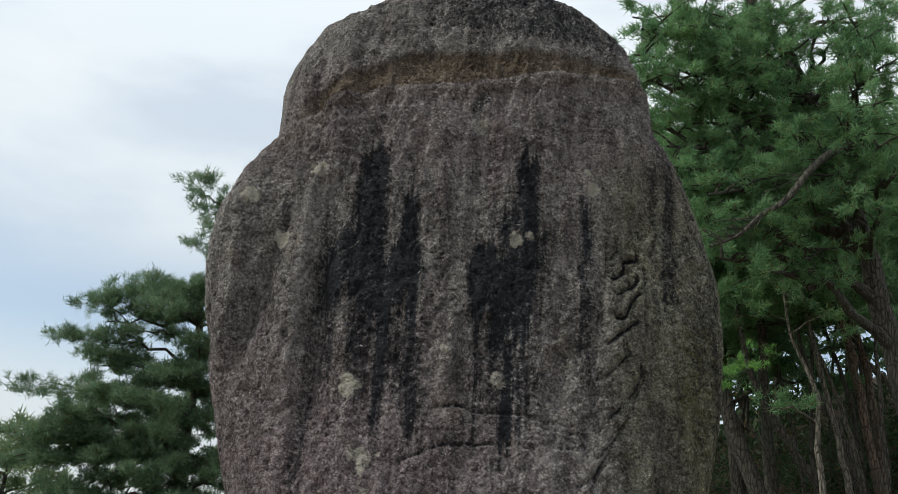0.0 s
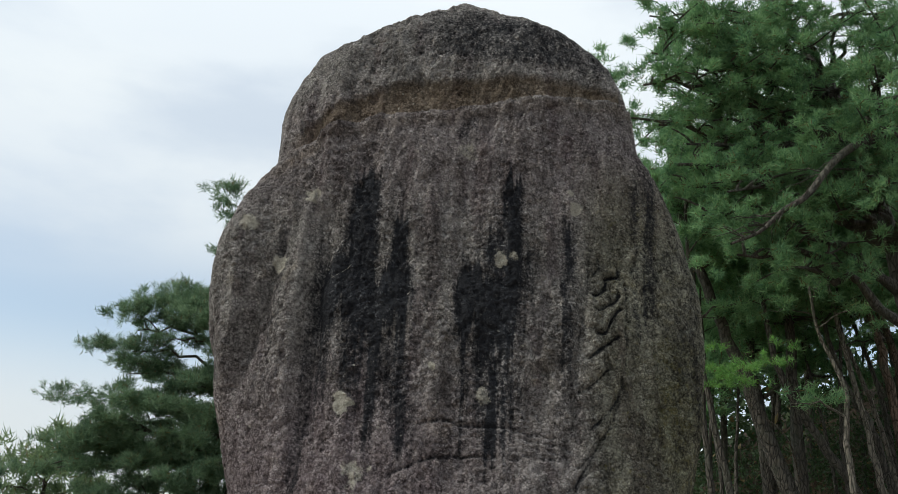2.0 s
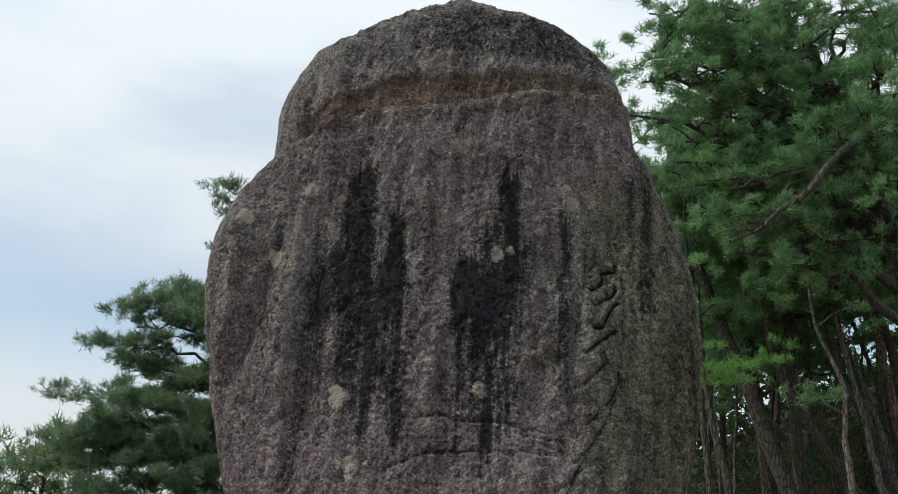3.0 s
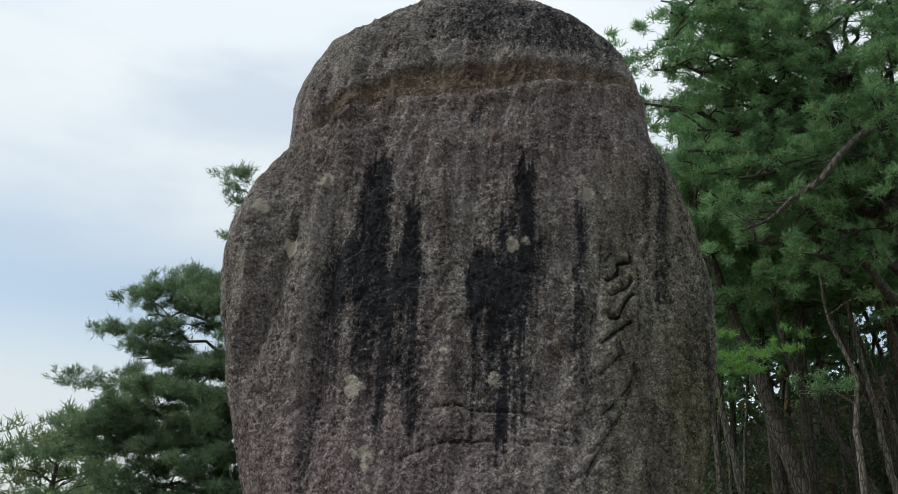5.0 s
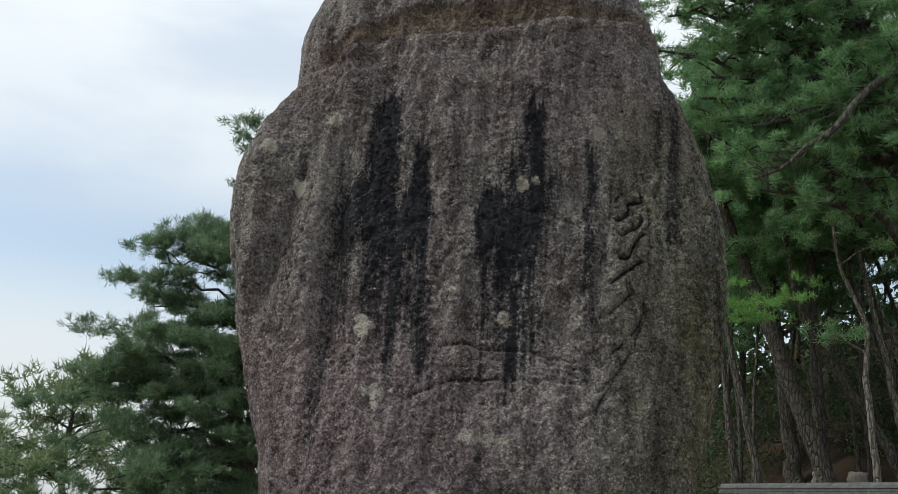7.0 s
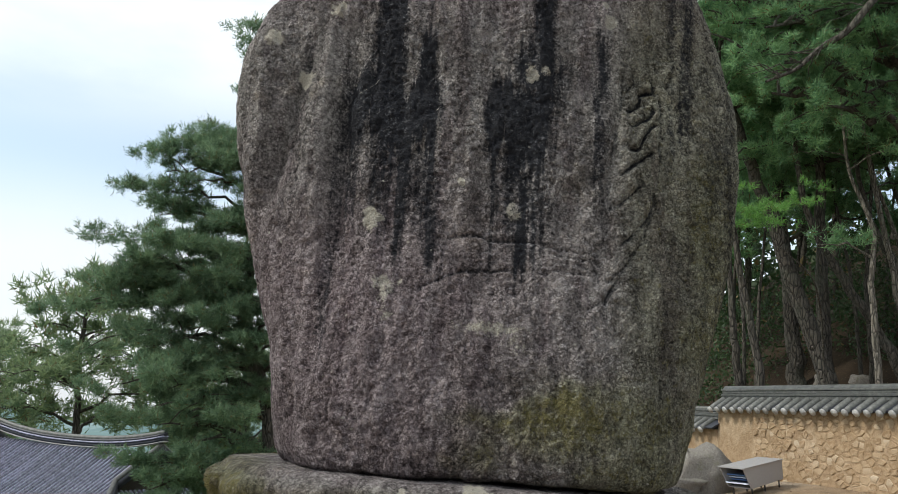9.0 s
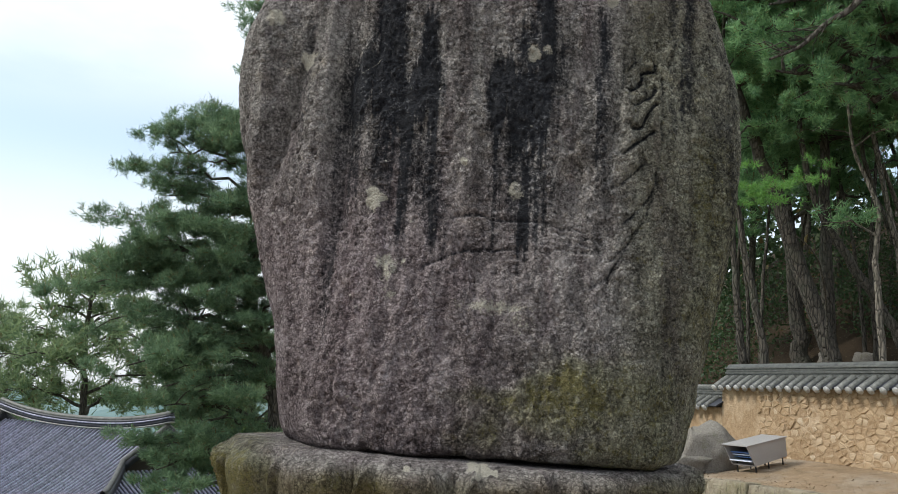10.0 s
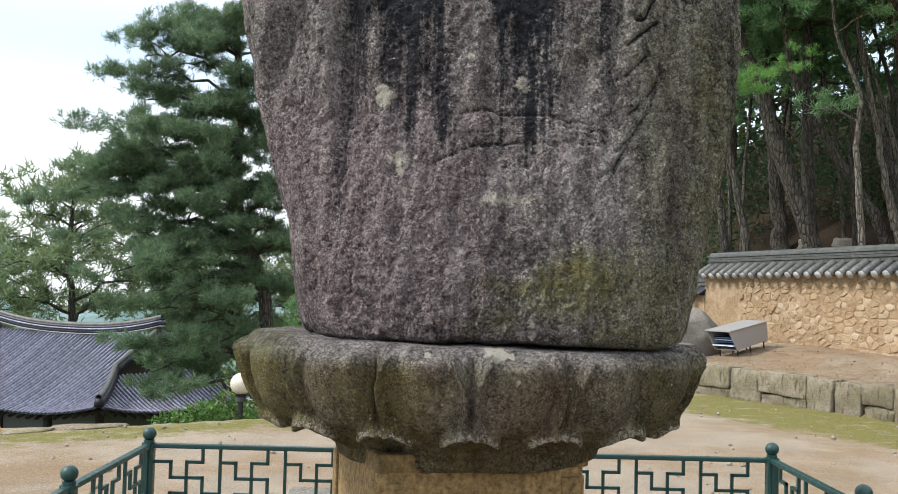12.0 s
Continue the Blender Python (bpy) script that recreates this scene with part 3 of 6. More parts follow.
    sway = 0.03 * fbm(x * 3, 0, zz * 4, 2, 65) + 0.025 * fbm(x * 26, 0, zz * 2.0, 3, 67)
    xs, drip = x + sway, 0.75 * thread + 0.35 * streak
    stain = np.zeros_like(x)
    # dark runs where water stands and dribbles: left, right, foot, top, depth of colour, how far the foot frays
    for x0, x1, z0, z1, k, fray in (
            (-0.235, -0.125, 2.70, 3.36, 1.0, 0.2), (-0.29, -0.12, 2.62, 3.12, 0.55, 0.3), (-0.325, 0.015, 2.60, 2.985, 1.05, 0.30), (-0.33, 0.02, 2.28, 2.80, 0.60, 0.34), (-0.07, -0.01, 2.78, 3.24, 0.85, 0.2),
            (0.005, 0.04, 2.62, 3.02, 0.75, 0.25), (0.36, 0.435, 2.70, 3.40, 0.95, 0.2), (0.28, 0.40, 2.85, 3.20, 0.62, 0.3), (0.185, 0.43, 2.58, 2.985, 1.05, 0.30), (0.19, 0.44, 2.28, 2.75, 0.60, 0.34), (0.30, 0.365, 2.24, 2.70, 0.85, 0.2),
            (0.43, 0.49, 2.70, 3.15, 0.55, 0.3), (-0.02, 0.065, 2.18, 2.62, 0.66, 0.2), (0.575, 0.645, 2.40, 3.30, 0.58, 0.3), (-0.37, -0.305, 1.85, 3.05, 0.58, 0.3), (-0.53, -0.46, 2.35, 3.25, 0.34, 0.3), (0.15, 0.25, 3.44, 3.60, 0.62, 0.1), (0.85, 1.0, 2.6, 3.55, 0.40, 0.3)):
        run = smooth(-0.035, 0.035, xs - x0) * smooth(-0.035, 0.035, x1 - xs) * smooth(-0.5 * fray, 0.6 * fray, zz + drip * fray * 1.6 - z0) * smooth(-0.02, 0.16, z1 - zz - 0.5 * drip)
        stain = np.maximum(stain, run * k)
    stain = np.clip(stain * (0.95 + 1.3 * thread + 0.5 * streak), 0, 1.1) * (0.78 + 0.22 * smooth(2.55, 2.95, zz))
    # cut folds darkened: dirt in the lines plus groove shade painted in
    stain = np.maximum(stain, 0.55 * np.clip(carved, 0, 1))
    stain = np.maximum(stain, smooth(-0.02, 0.25, streak) * 0.20 * smooth(3.5, 3.2, zz) * smooth(2.1, 2.5, zz) * smooth(0.9, 0.6, np.abs(x - 0.15)))
    stain = np.maximum(stain, 0.50 * smooth(3.80, 3.92, zz + 0.1 * fbm(x * 6, 0, zz * 6, 3, 69)) * smooth(-0.35, 0.25, x))
    # right flank darkened: shade of the turned-away side is put into this mask
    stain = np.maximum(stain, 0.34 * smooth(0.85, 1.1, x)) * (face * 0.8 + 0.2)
    lichen = np.zeros_like(x)
    for cx, cz, r, k in ((-0.192, 2.362, 0.036, 1.0), (-0.505, 2.911, 0.033, 0.9), (-0.629, 3.09, 0.030, 0.75), (-0.391, 3.199, 0.03, 0.7), (0.637, 3.195, 0.024, 0.9),
                         (0.213, 3.419, 0.042, 0.5), (0.113, 2.514, 0.012, 1.0), (0.288, 2.427, 0.032, 0.6), (0.40, 2.965, 0.02, 0.6), (-0.118, 2.13, 0.045, 0.6), (-0.11, 2.03, 0.03, 0.4), (0.344, 2.957, 0.028, 0.7), (0.62, 3.26, 0.012, 0.8)):
        lichen = np.maximum(lichen, k * smooth(1.6, 0.4, np.hypot(x - cx, (zz - cz) * 0.9) / r + 1.2 * fbm(x * 40, 0, zz * 40, 2, 73)))
    lichen = np.maximum.reduce([lichen, 0.60 * np.exp(-((x - 0.24) / 0.15) ** 2 - ((zz - 2.00) / 0.032) ** 2), 0.42 * np.exp(-((x - 0.33) / 0.07) ** 2 - ((zz - 1.95) / 0.06) ** 2)])
    crack, _ = near_line(x, zz, [(-0.30, 2.84), (-0.24, 2.875), (-0.19, 2.925), (-0.15, 2.95), (-0.10, 2.965), (-0.05, 2.955)])
    lichen = np.maximum(lichen, 0.5 * np.exp(-(crack / 0.003) ** 2) * smooth(-0.15, 0.1, fbm(x * 22, 0, zz * 22, 2, 77)))
    lichen *= face
    ragged = fbm(x * 5, 0, zz * 5, 4, 71)
    moss = smooth(-0.1, 0.6, x + 0.5 * ragged) * smooth(2.0, 1.70, zz + 0.45 * ragged) * (0.58 + 0.9 * ragged)
    moss = np.maximum(moss, (0.56 + 0.5 * ragged) * smooth(0.65, 1.05, x) * smooth(3.3, 2.5, zz))
    moss = np.maximum(moss, 0.38 * smooth(0.48, 0.80, x) * smooth(3.7, 3.2, zz))
    moss = np.maximum(moss, (0.85 + 1.2 * ragged) * np.exp(-((x - 0.50) / 0.38) ** 2 - ((zz - 1.72 - 0.3 * ragged) / 0.10) ** 2))
    pink = smooth(0.95, -0.2, x) * smooth(2.8, 2.1, zz) + 0.5 * smooth(3.0, 3.35, zz) * smooth(3.78, 3.6, zz) * face
    warm = band * 0.9 + 0.25 * smooth(0.05, 0.0, np.abs(zz - lo + 0.05)) * face
    p[-1] = p[-1].mean(0)
    p[0] = p[0] * 0.0 + p[0].mean(0)
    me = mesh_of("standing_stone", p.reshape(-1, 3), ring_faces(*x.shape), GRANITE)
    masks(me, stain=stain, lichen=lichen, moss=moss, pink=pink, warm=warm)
    ob = put("stone_statue", me)
    return tagged(ob, "weathered grey granite standing stone with worn carved folds and dark stains", "statue")


standing_stone()


# ---- lotus pedestal ----
def pedestal():
    base = thing("lotus_pedestal", (0.15, 3.52, 0), "mossy weathered granite lotus pedestal carved with petals on a square shaft", "pedestal")
    # radius factor and height down the outline of the lotus block
    prof = smooth_path([(0.0, 1.497), (0.5, 1.50), (0.88, 1.495), (0.955, 1.487), (0.98, 1.465), (0.985, 1.42), (0.97, 1.36), (0.94, 1.30), (0.90, 1.25), (0.85, 1.20),
                        (0.78, 1.155), (0.68, 1.115), (0.60, 1.085), (0.54, 1.06), (0.50, 1.03)], 160)
    t = np.linspace(0, 2 * np.pi, 560, endpoint=False)
    f, z = prof[:, 0][:, None], prof[:, 1][:, None] + 0 * t
    wobble = 1 + 0.02 * fbm(np.cos(t) * 1.6, np.sin(t) * 1.6, 0 * t, 3, 3)
    x, y = 0.892 * f * wobble * np.sin(t), -0.785 * f * wobble * np.cos(t)
    z = z - 0.018 * np.clip(x, -1, 1) * smooth(1.3, 1.5, z)
    p = np.stack([x, y, z], -1)
    n = -grid_normals(p)
    side = smooth(1.49, 1.44, z) * smooth(1.06, 1.12, z)
    d = 0.020 * fbm(x * 5, y * 5, z * 5, 3, 13) + 0.008 * fbm(x * 42, y * 42, z * 42, 3, 15, 0.65)
    step = 2 * np.pi / 16
    turn = t + radians(1.0) + 0.02 * np.sin(3 * t)
    off = (np.mod(turn + step / 2, step) - step / 2)[None, :] * 0.86
    fade = 0.55 + 0.45 * np.sin(t * 2.7 + 1.0)[None, :] ** 2
    spread = 0.018 + 0.055 * smooth(1.30, 1.49, z) ** 2
    up = smooth(1.19, 1.25, z)
    lobe = np.sin(np.clip((np.abs(off) - 0.02) / (step * 0.86 / 2 - 0.02), 0, 1) * np.pi / 2)
    d = d + side * up * 0.048 * lobe * smooth(1.505, 1.42, z)
    d = d + side * fade * up * 0.055 * np.exp(-((np.abs(off) - spread) / 0.015) ** 2)
    d = d - side * fade * up * 0.018 * np.exp(-(off / 0.010) ** 2)
    lip_z = 1.232 - 2.6 * np.abs(off) ** 2
    lip = smooth(0.145, 0.105, np.abs(off)) * np.exp(-((z - lip_z) / 0.017) ** 2)
    under = smooth(0.155, 0.12, np.abs(off)) * smooth(1.07, 1.10, z) * smooth(0.0, 0.03, lip_z - 0.018 - z)
    d = d * (1 - 0.6 * lip) + 0.056 * lip - 0.034 * under
    d = d + 0.03 * smooth(1.085, 1.07, z) * smooth(1.02, 1.05, z)
    p = p + n * d[..., None]
    p[..., 2] = np.minimum(p[..., 2], 1.508)
    verts = p.reshape(-1, 3)
    me = mesh_of("lotus", verts, ring_faces(*x.shape)[:, ::-1].copy(), GRANITE)
    wx, wz = x, z
    moss = 0.42 * smooth(-0.5, -0.8, wx) + 0.40 * smooth(1.49, 1.4, wz) + 0.75 * fbm(x * 3, y * 3, z * 3, 3, 17)
    moss = moss + 0.15 * smooth(0.2, 0.8, wx)
    # first term paints the right side's shade below the rim, second is blotchy stain
    stain = 0.30 * smooth(0.45, 0.85, wx) * smooth(1.5, 1.3, wz) + 0.45 * fbm(x * 4, y * 4, z * 2, 3, 19) * smooth(1.5, 1.4, z)
    lichen = np.zeros_like(x)
    for cx, cz, r in ((0.075, 1.472, 0.026), (0.045, 1.485, 0.02), (0.115, 1.468, 0.014), (0.13, 1.40, 0.012), (-0.16, 1.468, 0.012)):
        lichen = np.maximum(lichen, smooth(1.5, 0.4, np.hypot(x - cx, z - cz) / r + 1.6 * fbm(x * 36, y * 36, z * 36, 2, 25)) * (y < 0))
    # petal lips paled: light on their upturned edges is put into the mask
    lichen = np.maximum(lichen, 0.50 * lip * (y < 0.2))
    # raised petal ridges made paler
    lichen = np.maximum(lichen, 0.34 * side * fade * up * np.exp(-((np.abs(off) - spread) / 0.012) ** 2))
    pink = 0.45 * smooth(1.46, 1.495, wz)
    masks(me, moss=moss, stain=stain, lichen=lichen, pink=pink, warm=(0.85 + 1.6 * fbm(x * 4, y * 4, z * 4, 3, 23)) * smooth(1.49, 1.38, wz))
    put("lotus_block", me, base)
    # square shaft, turned a little against the lotus, with a necking band and raised borders
    spin, mid, half = Euler((0, 0, radians(17.3))), Vector((-0.06, 0.05, 0)), 0.40
    shaft = part("shaft", box((2 * half, 2 * half, 1.05), mid + Vector((0, 0, 0.525)), 0.018, spin), SHAFT, base, "ochre-stained square stone shaft")
    part("necking", box((2 * half + 0.03, 2 * half + 0.03, 0.07), mid + Vector((0, 0, 1.06)), 0.014, spin), SHAFT, base, "moss-tinged stone band")
    for q in range(4):
        ring = Matrix.Rotation(radians(17.3 + 90 * q), 3, "Z")
        for sx in (-1, 1):
            c = mid + ring @ Vector((sx * (half - 0.055), -half, 0.5))
            part("panel_border", box((0.075, 0.024, 0.98), c, 0.007, ring.to_euler()), SHAFT, shaft)


pedestal()


# ---- ground: yard, terrace with its edge, hill, lower court and valley ----
EDGE, EDGE_OUT = np.array((-4.68, 10.15)), np.array((-0.557, 0.83))
KERB0, KERB_DIR, KERB_IN = np.array((4.74, 16.14)), np.array((0.496, -0.868)), np.array((0.868, 0.496))
WALL0, WALL_DIR, WALL_IN = np.array((6.30, 21.6)), np.array((0.289, -0.957)), np.array((0.957, 0.289))


def beyond(x, y, p, n):
    return (x - p[0]) * n[0] + (y - p[1]) * n[1]


def zones(x, y):
    """How far a place lies past the yard rim, the terrace kerb and the garden wall."""
    hold = x - 3.9 - 0.04 * np.maximum(y - 16, 0)
    return beyond(x, y, EDGE, EDGE_OUT), np.minimum(beyond(x, y, KERB0, KERB_IN), hold), np.minimum(beyond(x, y, WALL0, WALL_IN), 1.5 * hold)


def height(x, y):
    x, y = np.asarray(x, float), np.asarray(y, float)
    se, sk, sw = zones(x, y)
    z = 0.035 * fbm(x * 0.7, y * 0.7, 0 * x, 3, 81) + 0.012 * fbm(x * 5, y * 5, 0 * x, 3, 83)
    z = z + 0.47 * smooth(0.12, 0.22, sk) + 0.34 * smooth(0.6, 3.2, sk)
    hill = np.clip(sw - 0.6, 0, 40)
    z = z + (0.62 * hill - 0.005 * hill ** 2) + 0.9 * fbm(x * 0.4, y * 0.4, 0 * x, 4, 85) * smooth(0.5, 4, sw)
    low = -5.3 - 0.14 * np.maximum(se - 34, 0) * smooth(34, 60, se)
    low = np.maximum(low, -42) + 0.8 * fbm(x * 0.06, y * 0.06, 0 * x, 3, 87) * smooth(30, 60, se)
    w = smooth(0.05, 2.2, se) * smooth(-0.4, -3.2, sk)
    return z * (1 - w) + low * w


def ground():
    def axis(a, b, n, reach, k):
        step = (b - a) / n
        out = step * np.cumsum(1.14 ** np.arange(k))
        out = out * (reach / out[-1]) ** np.linspace(0.0, 1.0, k)
        return np.r_[(a - out)[::-1], np.linspace(a, b, n + 1), b + out]
    gx, gy = axis(-12, 16, 200, 900, 42), axis(3, 31, 200, 1600, 46)
    gy = gy[gy > -120]
    x, y = np.meshgrid(gx, gy)
    z = height(x, y)
    se, sk, sw = zones(x, y)
    yard = smooth(0.3, -0.3, se)
    moss = np.maximum(0.72 * smooth(-1.9, -0.3, se) * smooth(-2, 0, -sk), 0.74 * smooth(-3.1, -1.7, sk) * smooth(0.15, 0.0, sk))
    litter = smooth(0.1, 0.5, sk) * 0.36 + smooth(0.2, 1.0, sw)
    grass = smooth(0.2, 1.5, se) * smooth(-0.4, -3.0, sk)
    r, c = x.shape
    i, j = np.meshgrid(np.arange(r - 1), np.arange(c - 1), indexing="ij")
    f = np.stack([i * c + j, i * c + j + 1, (i + 1) * c + j + 1, (i + 1) * c + j], -1).reshape(-1, 4)
    me = mesh_of("ground", np.stack([x, y, z], -1).reshape(-1, 3), f, EARTH)
    masks(me, moss=moss * (0.5 + 0.5 * yard), litter=litter, grass=grass)
    tagged(put("ground", me), "trodden sandy temple yard with mossy rims and a leaf-strewn wooded slope", "ground", kind="structure")


ground()


def lump(name, size, seed, cuts=3, rough=0.22, flat=0.0):
    """A worn stone: a rounded block pushed about by noise."""
    bm = bmesh.new()
    bmesh.ops.create_cube(bm, size=1.0)
    bmesh.ops.bevel(bm, geom=bm.edges[:], offset=0.12, segments=1, affect="EDGES")
    if cuts > 1:
        bmesh.ops.subdivide_edges(bm, edges=bm.edges[:], cuts=cuts - 1, use_grid_fill=True)
    for v in bm.verts:
        q = v.co.copy()
        n = noise.noise_vector(q * 2.1 + Vector((seed * 3.7, seed * 1.3, 0)))
        v.co = Vector((q.x * size[0], q.y * size[1], q.z * size[2])) + Vector((n.x * size[0], n.y * size[1], n.z * size[2])) * rough
        if flat and v.co.z > 0:
            v.co.z = min(v.co.z, size[2] * (0.5 - flat))
    me = bpy.data.meshes.new(name)
    bmesh.ops.recalc_face_normals(bm, faces=bm.faces)
    bm.to_mesh(me)
    bm.free()
    me.shade_smooth()
    return me


# ---- green iron railing round the pedestal ----
RAIL_X0, RAIL_X1, RAIL_Y0, RAIL_Y1 = -1.64, 2.00, 1.64, 5.28
PANEL = (RAIL_X1 - RAIL_X0) / 3


def railing():
    """Panels of two rails and a fret of bent bars, between posts with ball finials."""
    top = thing("railing", (RAIL_X0, RAIL_Y1, 0), "green painted iron railing with square fret panels round the stone pedestal", "railing")
    w = 0.018
    left, right, hi, lo = 0.04, PANEL - 0.04, 0.722, 0.385

    def bar(a, b):
        (x0, z0), (x1, z1) = a, b
        return box((abs(x1 - x0) + w, w, abs(z1 - z0) + w), ((x0 + x1) / 2, 0, (z0 + z1) / 2), 0.002)

    def as_mesh(name, bm, soft=False):
        me = bpy.data.meshes.new(name)
        bm.to_mesh(me)
        bm.free()
        if soft:
            me.shade_smooth()
        me.materials.append(GREEN)
        return me
    top_rail = as_mesh("top_rail", box((PANEL - 0.05, 0.042, 0.026), (PANEL / 2, 0, 0.735), 0.006))
    low_rail = as_mesh("bottom_rail", box((PANEL - 0.05, 0.03, 0.024), (PANEL / 2, 0, lo), 0.004))
    foot_rail = as_mesh("foot_rail", box((PANEL - 0.05, 0.03, 0.024), (PANEL / 2, 0, 0.09), 0.004))
    cell = (right - left) / 3
    frets = []
    for k in range(3):
        a = left + cell * k
        xs = [a, a + 0.24 * cell, a + 0.485 * cell, a + 0.73 * cell, a + cell]
        zs = [hi, hi - 0.078, (hi + lo) / 2, lo + 0.078, lo]
        runs = [[(0, 1), (1, 1), (1, 2), (3, 2), (3, 3), (4, 3)], [(3, 0), (3, 1), (2, 1), (2, 3), (1, 3), (1, 4)]]
        for run in runs:
            frets.append(as_mesh("fret_bar", join(*[bar((xs[i], zs[j]), (xs[m], zs[n])) for (i, j), (m, n) in zip(run, run[1:])])))
        if k:
            frets.append(as_mesh("upright", bar((a, hi), (a, 0.09))))
    spots = [(PANEL * k, 0, 0) for k in range(3)]
    spots += [(x, RAIL_Y0 - RAIL_Y1 + PANEL * k, 90) for k in range(3) for x in (0, 3 * PANEL)]
    for x, y, a in spots:
        rail = put("panel_rail", top_rail, top, pose(x, y, 0, 0, 0, a))
        for me in [low_rail, foot_rail] + frets:
            put(me.name.split(".")[0], me, rail)
    shaft = as_mesh("post", join(box((0.066, 0.066, 0.74), (0, 0, 0.37), 0.012), box((0.018, 0.09, 0.70), (0, 0, 0.37), 0.004)))
    collar = as_mesh("collar", join(rod(0.042, (0, 0, 0.735), (0, 0, 0.75), 16), rod(0.030, (0, 0, 0.75), (0, 0, 0.768), 16)))
    finial = as_mesh("finial", ball(0.040, (0, 0, 0.802), 0.95), True)
    for x, y in [(PANEL * k, 0) for k in range(4)] + [(x, RAIL_Y0 - RAIL_Y1 + PANEL * k) for k in range(3) for x in (0, 3 * PANEL)]:
        post = put("post", shaft, top, pose(x, y, 0))
        put("collar", collar, post)
        put("finial", finial, post)


railing()
tagged(put("stone_block", lump("stone_block", (0.40, 0.34, 0.30), 4, 3, 0.12), None, pose(-0.80, 6.3, 0.13)), "small pinkish granite block on the sandy yard", "stone").data.materials.append(BOULDER)


# ---- garden wall with tile coping on the upper terrace ----
def along(p, d, n, u, v, z):
    return Vector((p[0] + d[0] * u + n[0] * v, p[1] + d[1] * u + n[1] * v, z))


def wall_frame(z=0.0, u=0.0):
    """Local x along the wall towards the yard, y into the hill."""
    a = math.degrees(math.atan2(WALL_DIR[1], WALL_DIR[0]))
    p = along(WALL0, WALL_DIR, WALL_IN, u, 0, z)
    return pose(*p, 0, 0, a)


def half_round(r, length, sides=7, droop=0.0):
    """A cover tile: half tube along -y, its end closed."""
    bm = bmesh.new()
    rings = []
    for k in range(4):
        y = -length * k / 3
        rings.append([bm.verts.new((r * math.cos(math.pi * j / sides), y, r * math.sin(math.pi * j / sides) - droop * (k / 3) ** 2)) for j in range(sides + 1)])
    for a, b in zip(rings, rings[1:]):
        for j in range(sides):
            bm.faces.new((a[j], a[j + 1], b[j + 1], b[j]))
    bm.faces.new(rings[-1])
    return bm


def tile_mesh(name, bm, material):
    me = bpy.data.meshes.new(name)
    bmesh.ops.recalc_face_normals(bm, faces=bm.faces)
    bm.to_mesh(me)
    bm.free()
    me.shade_smooth()
    me.materials.append(material)
    return me


def garden_wall(name, u0, u1, base, eave, label):
    top = tagged(new(name), label, "wall", kind="structure")
    top.matrix_basis = wall_frame(0, u0)
    long, mid = u1 - u0, 0.0
    # wavering clay body
    bm = bmesh.new()
    bmesh.ops.create_cube(bm, size=1.0, matrix=Matrix.LocRotScale((long / 2, 0, (base + eave) / 2), None, (long, 0.36, eave - base)))
    bmesh.ops.subdivide_edges(bm, edges=[e for e in bm.edges if abs(e.verts[0].co.x - e.verts[1].co.x) > 0.5], cuts=int(long * 5))
    bmesh.ops.subdivide_edges(bm, edges=[e for e in bm.edges if abs(e.verts[0].co.z - e.verts[1].co.z) > 0.5], cuts=9)
    for v in bm.verts:
        v.co.y += 0.035 * noise.noise(v.co * 1.9)
    part("clay_body", bm, CLAY, top)
    # coping: sloped beds, cover tiles, stacked ridge
    slope = math.atan2(0.20, 0.34)
    # beds take the near-black tile, so gaps between covers are painted as shade
    for side in (-1, 1):
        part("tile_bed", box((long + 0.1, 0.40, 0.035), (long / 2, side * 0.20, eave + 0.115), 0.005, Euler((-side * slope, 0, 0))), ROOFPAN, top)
    part("ridge_course", box((long, 0.20, 0.07), (long / 2, 0, eave + 0.255), 0.008), COPING, top)
    part("ridge_course", box((long + 0.02, 0.24, 0.05), (long / 2, 0, eave + 0.32), 0.008), COPING, top)
    part("ridge_course", box((long, 0.19, 0.05), (long / 2, 0, eave + 0.375), 0.008), COPING, top)
    part("ridge_course", box((long + 0.03, 0.23, 0.04), (long / 2, 0, eave + 0.425), 0.008), COPING, top)
    roll = rod(0.07, (0, 0, eave + 0.45), (long + 0.04, 0, eave + 0.45), 12)
    part("ridge_roll", roll, COPING, top, smoothed=True)
    cover, cap = tile_mesh("cover_tile", half_round(0.082, 0.46, 7, 0.03), COPING), tile_mesh("tile_end", rod(0.074, (0, 0, 0), (0, -0.03, 0), 12), COPINGEND)
    n = int(long / 0.295)
    for k in range(n):
        x = 0.04 + k * 0.295 + random.uniform(-0.01, 0.01)
        m = pose(x, -0.03, eave + 0.232, 0, 0, random.uniform(-2, 2)) @ Matrix.Rotation(slope, 4, "X")
        t = put("cover_tile", cover, top, m)
        put("tile_end", cap, t, pose(0, -0.46, -0.018, 5, 0, 0))
    return top


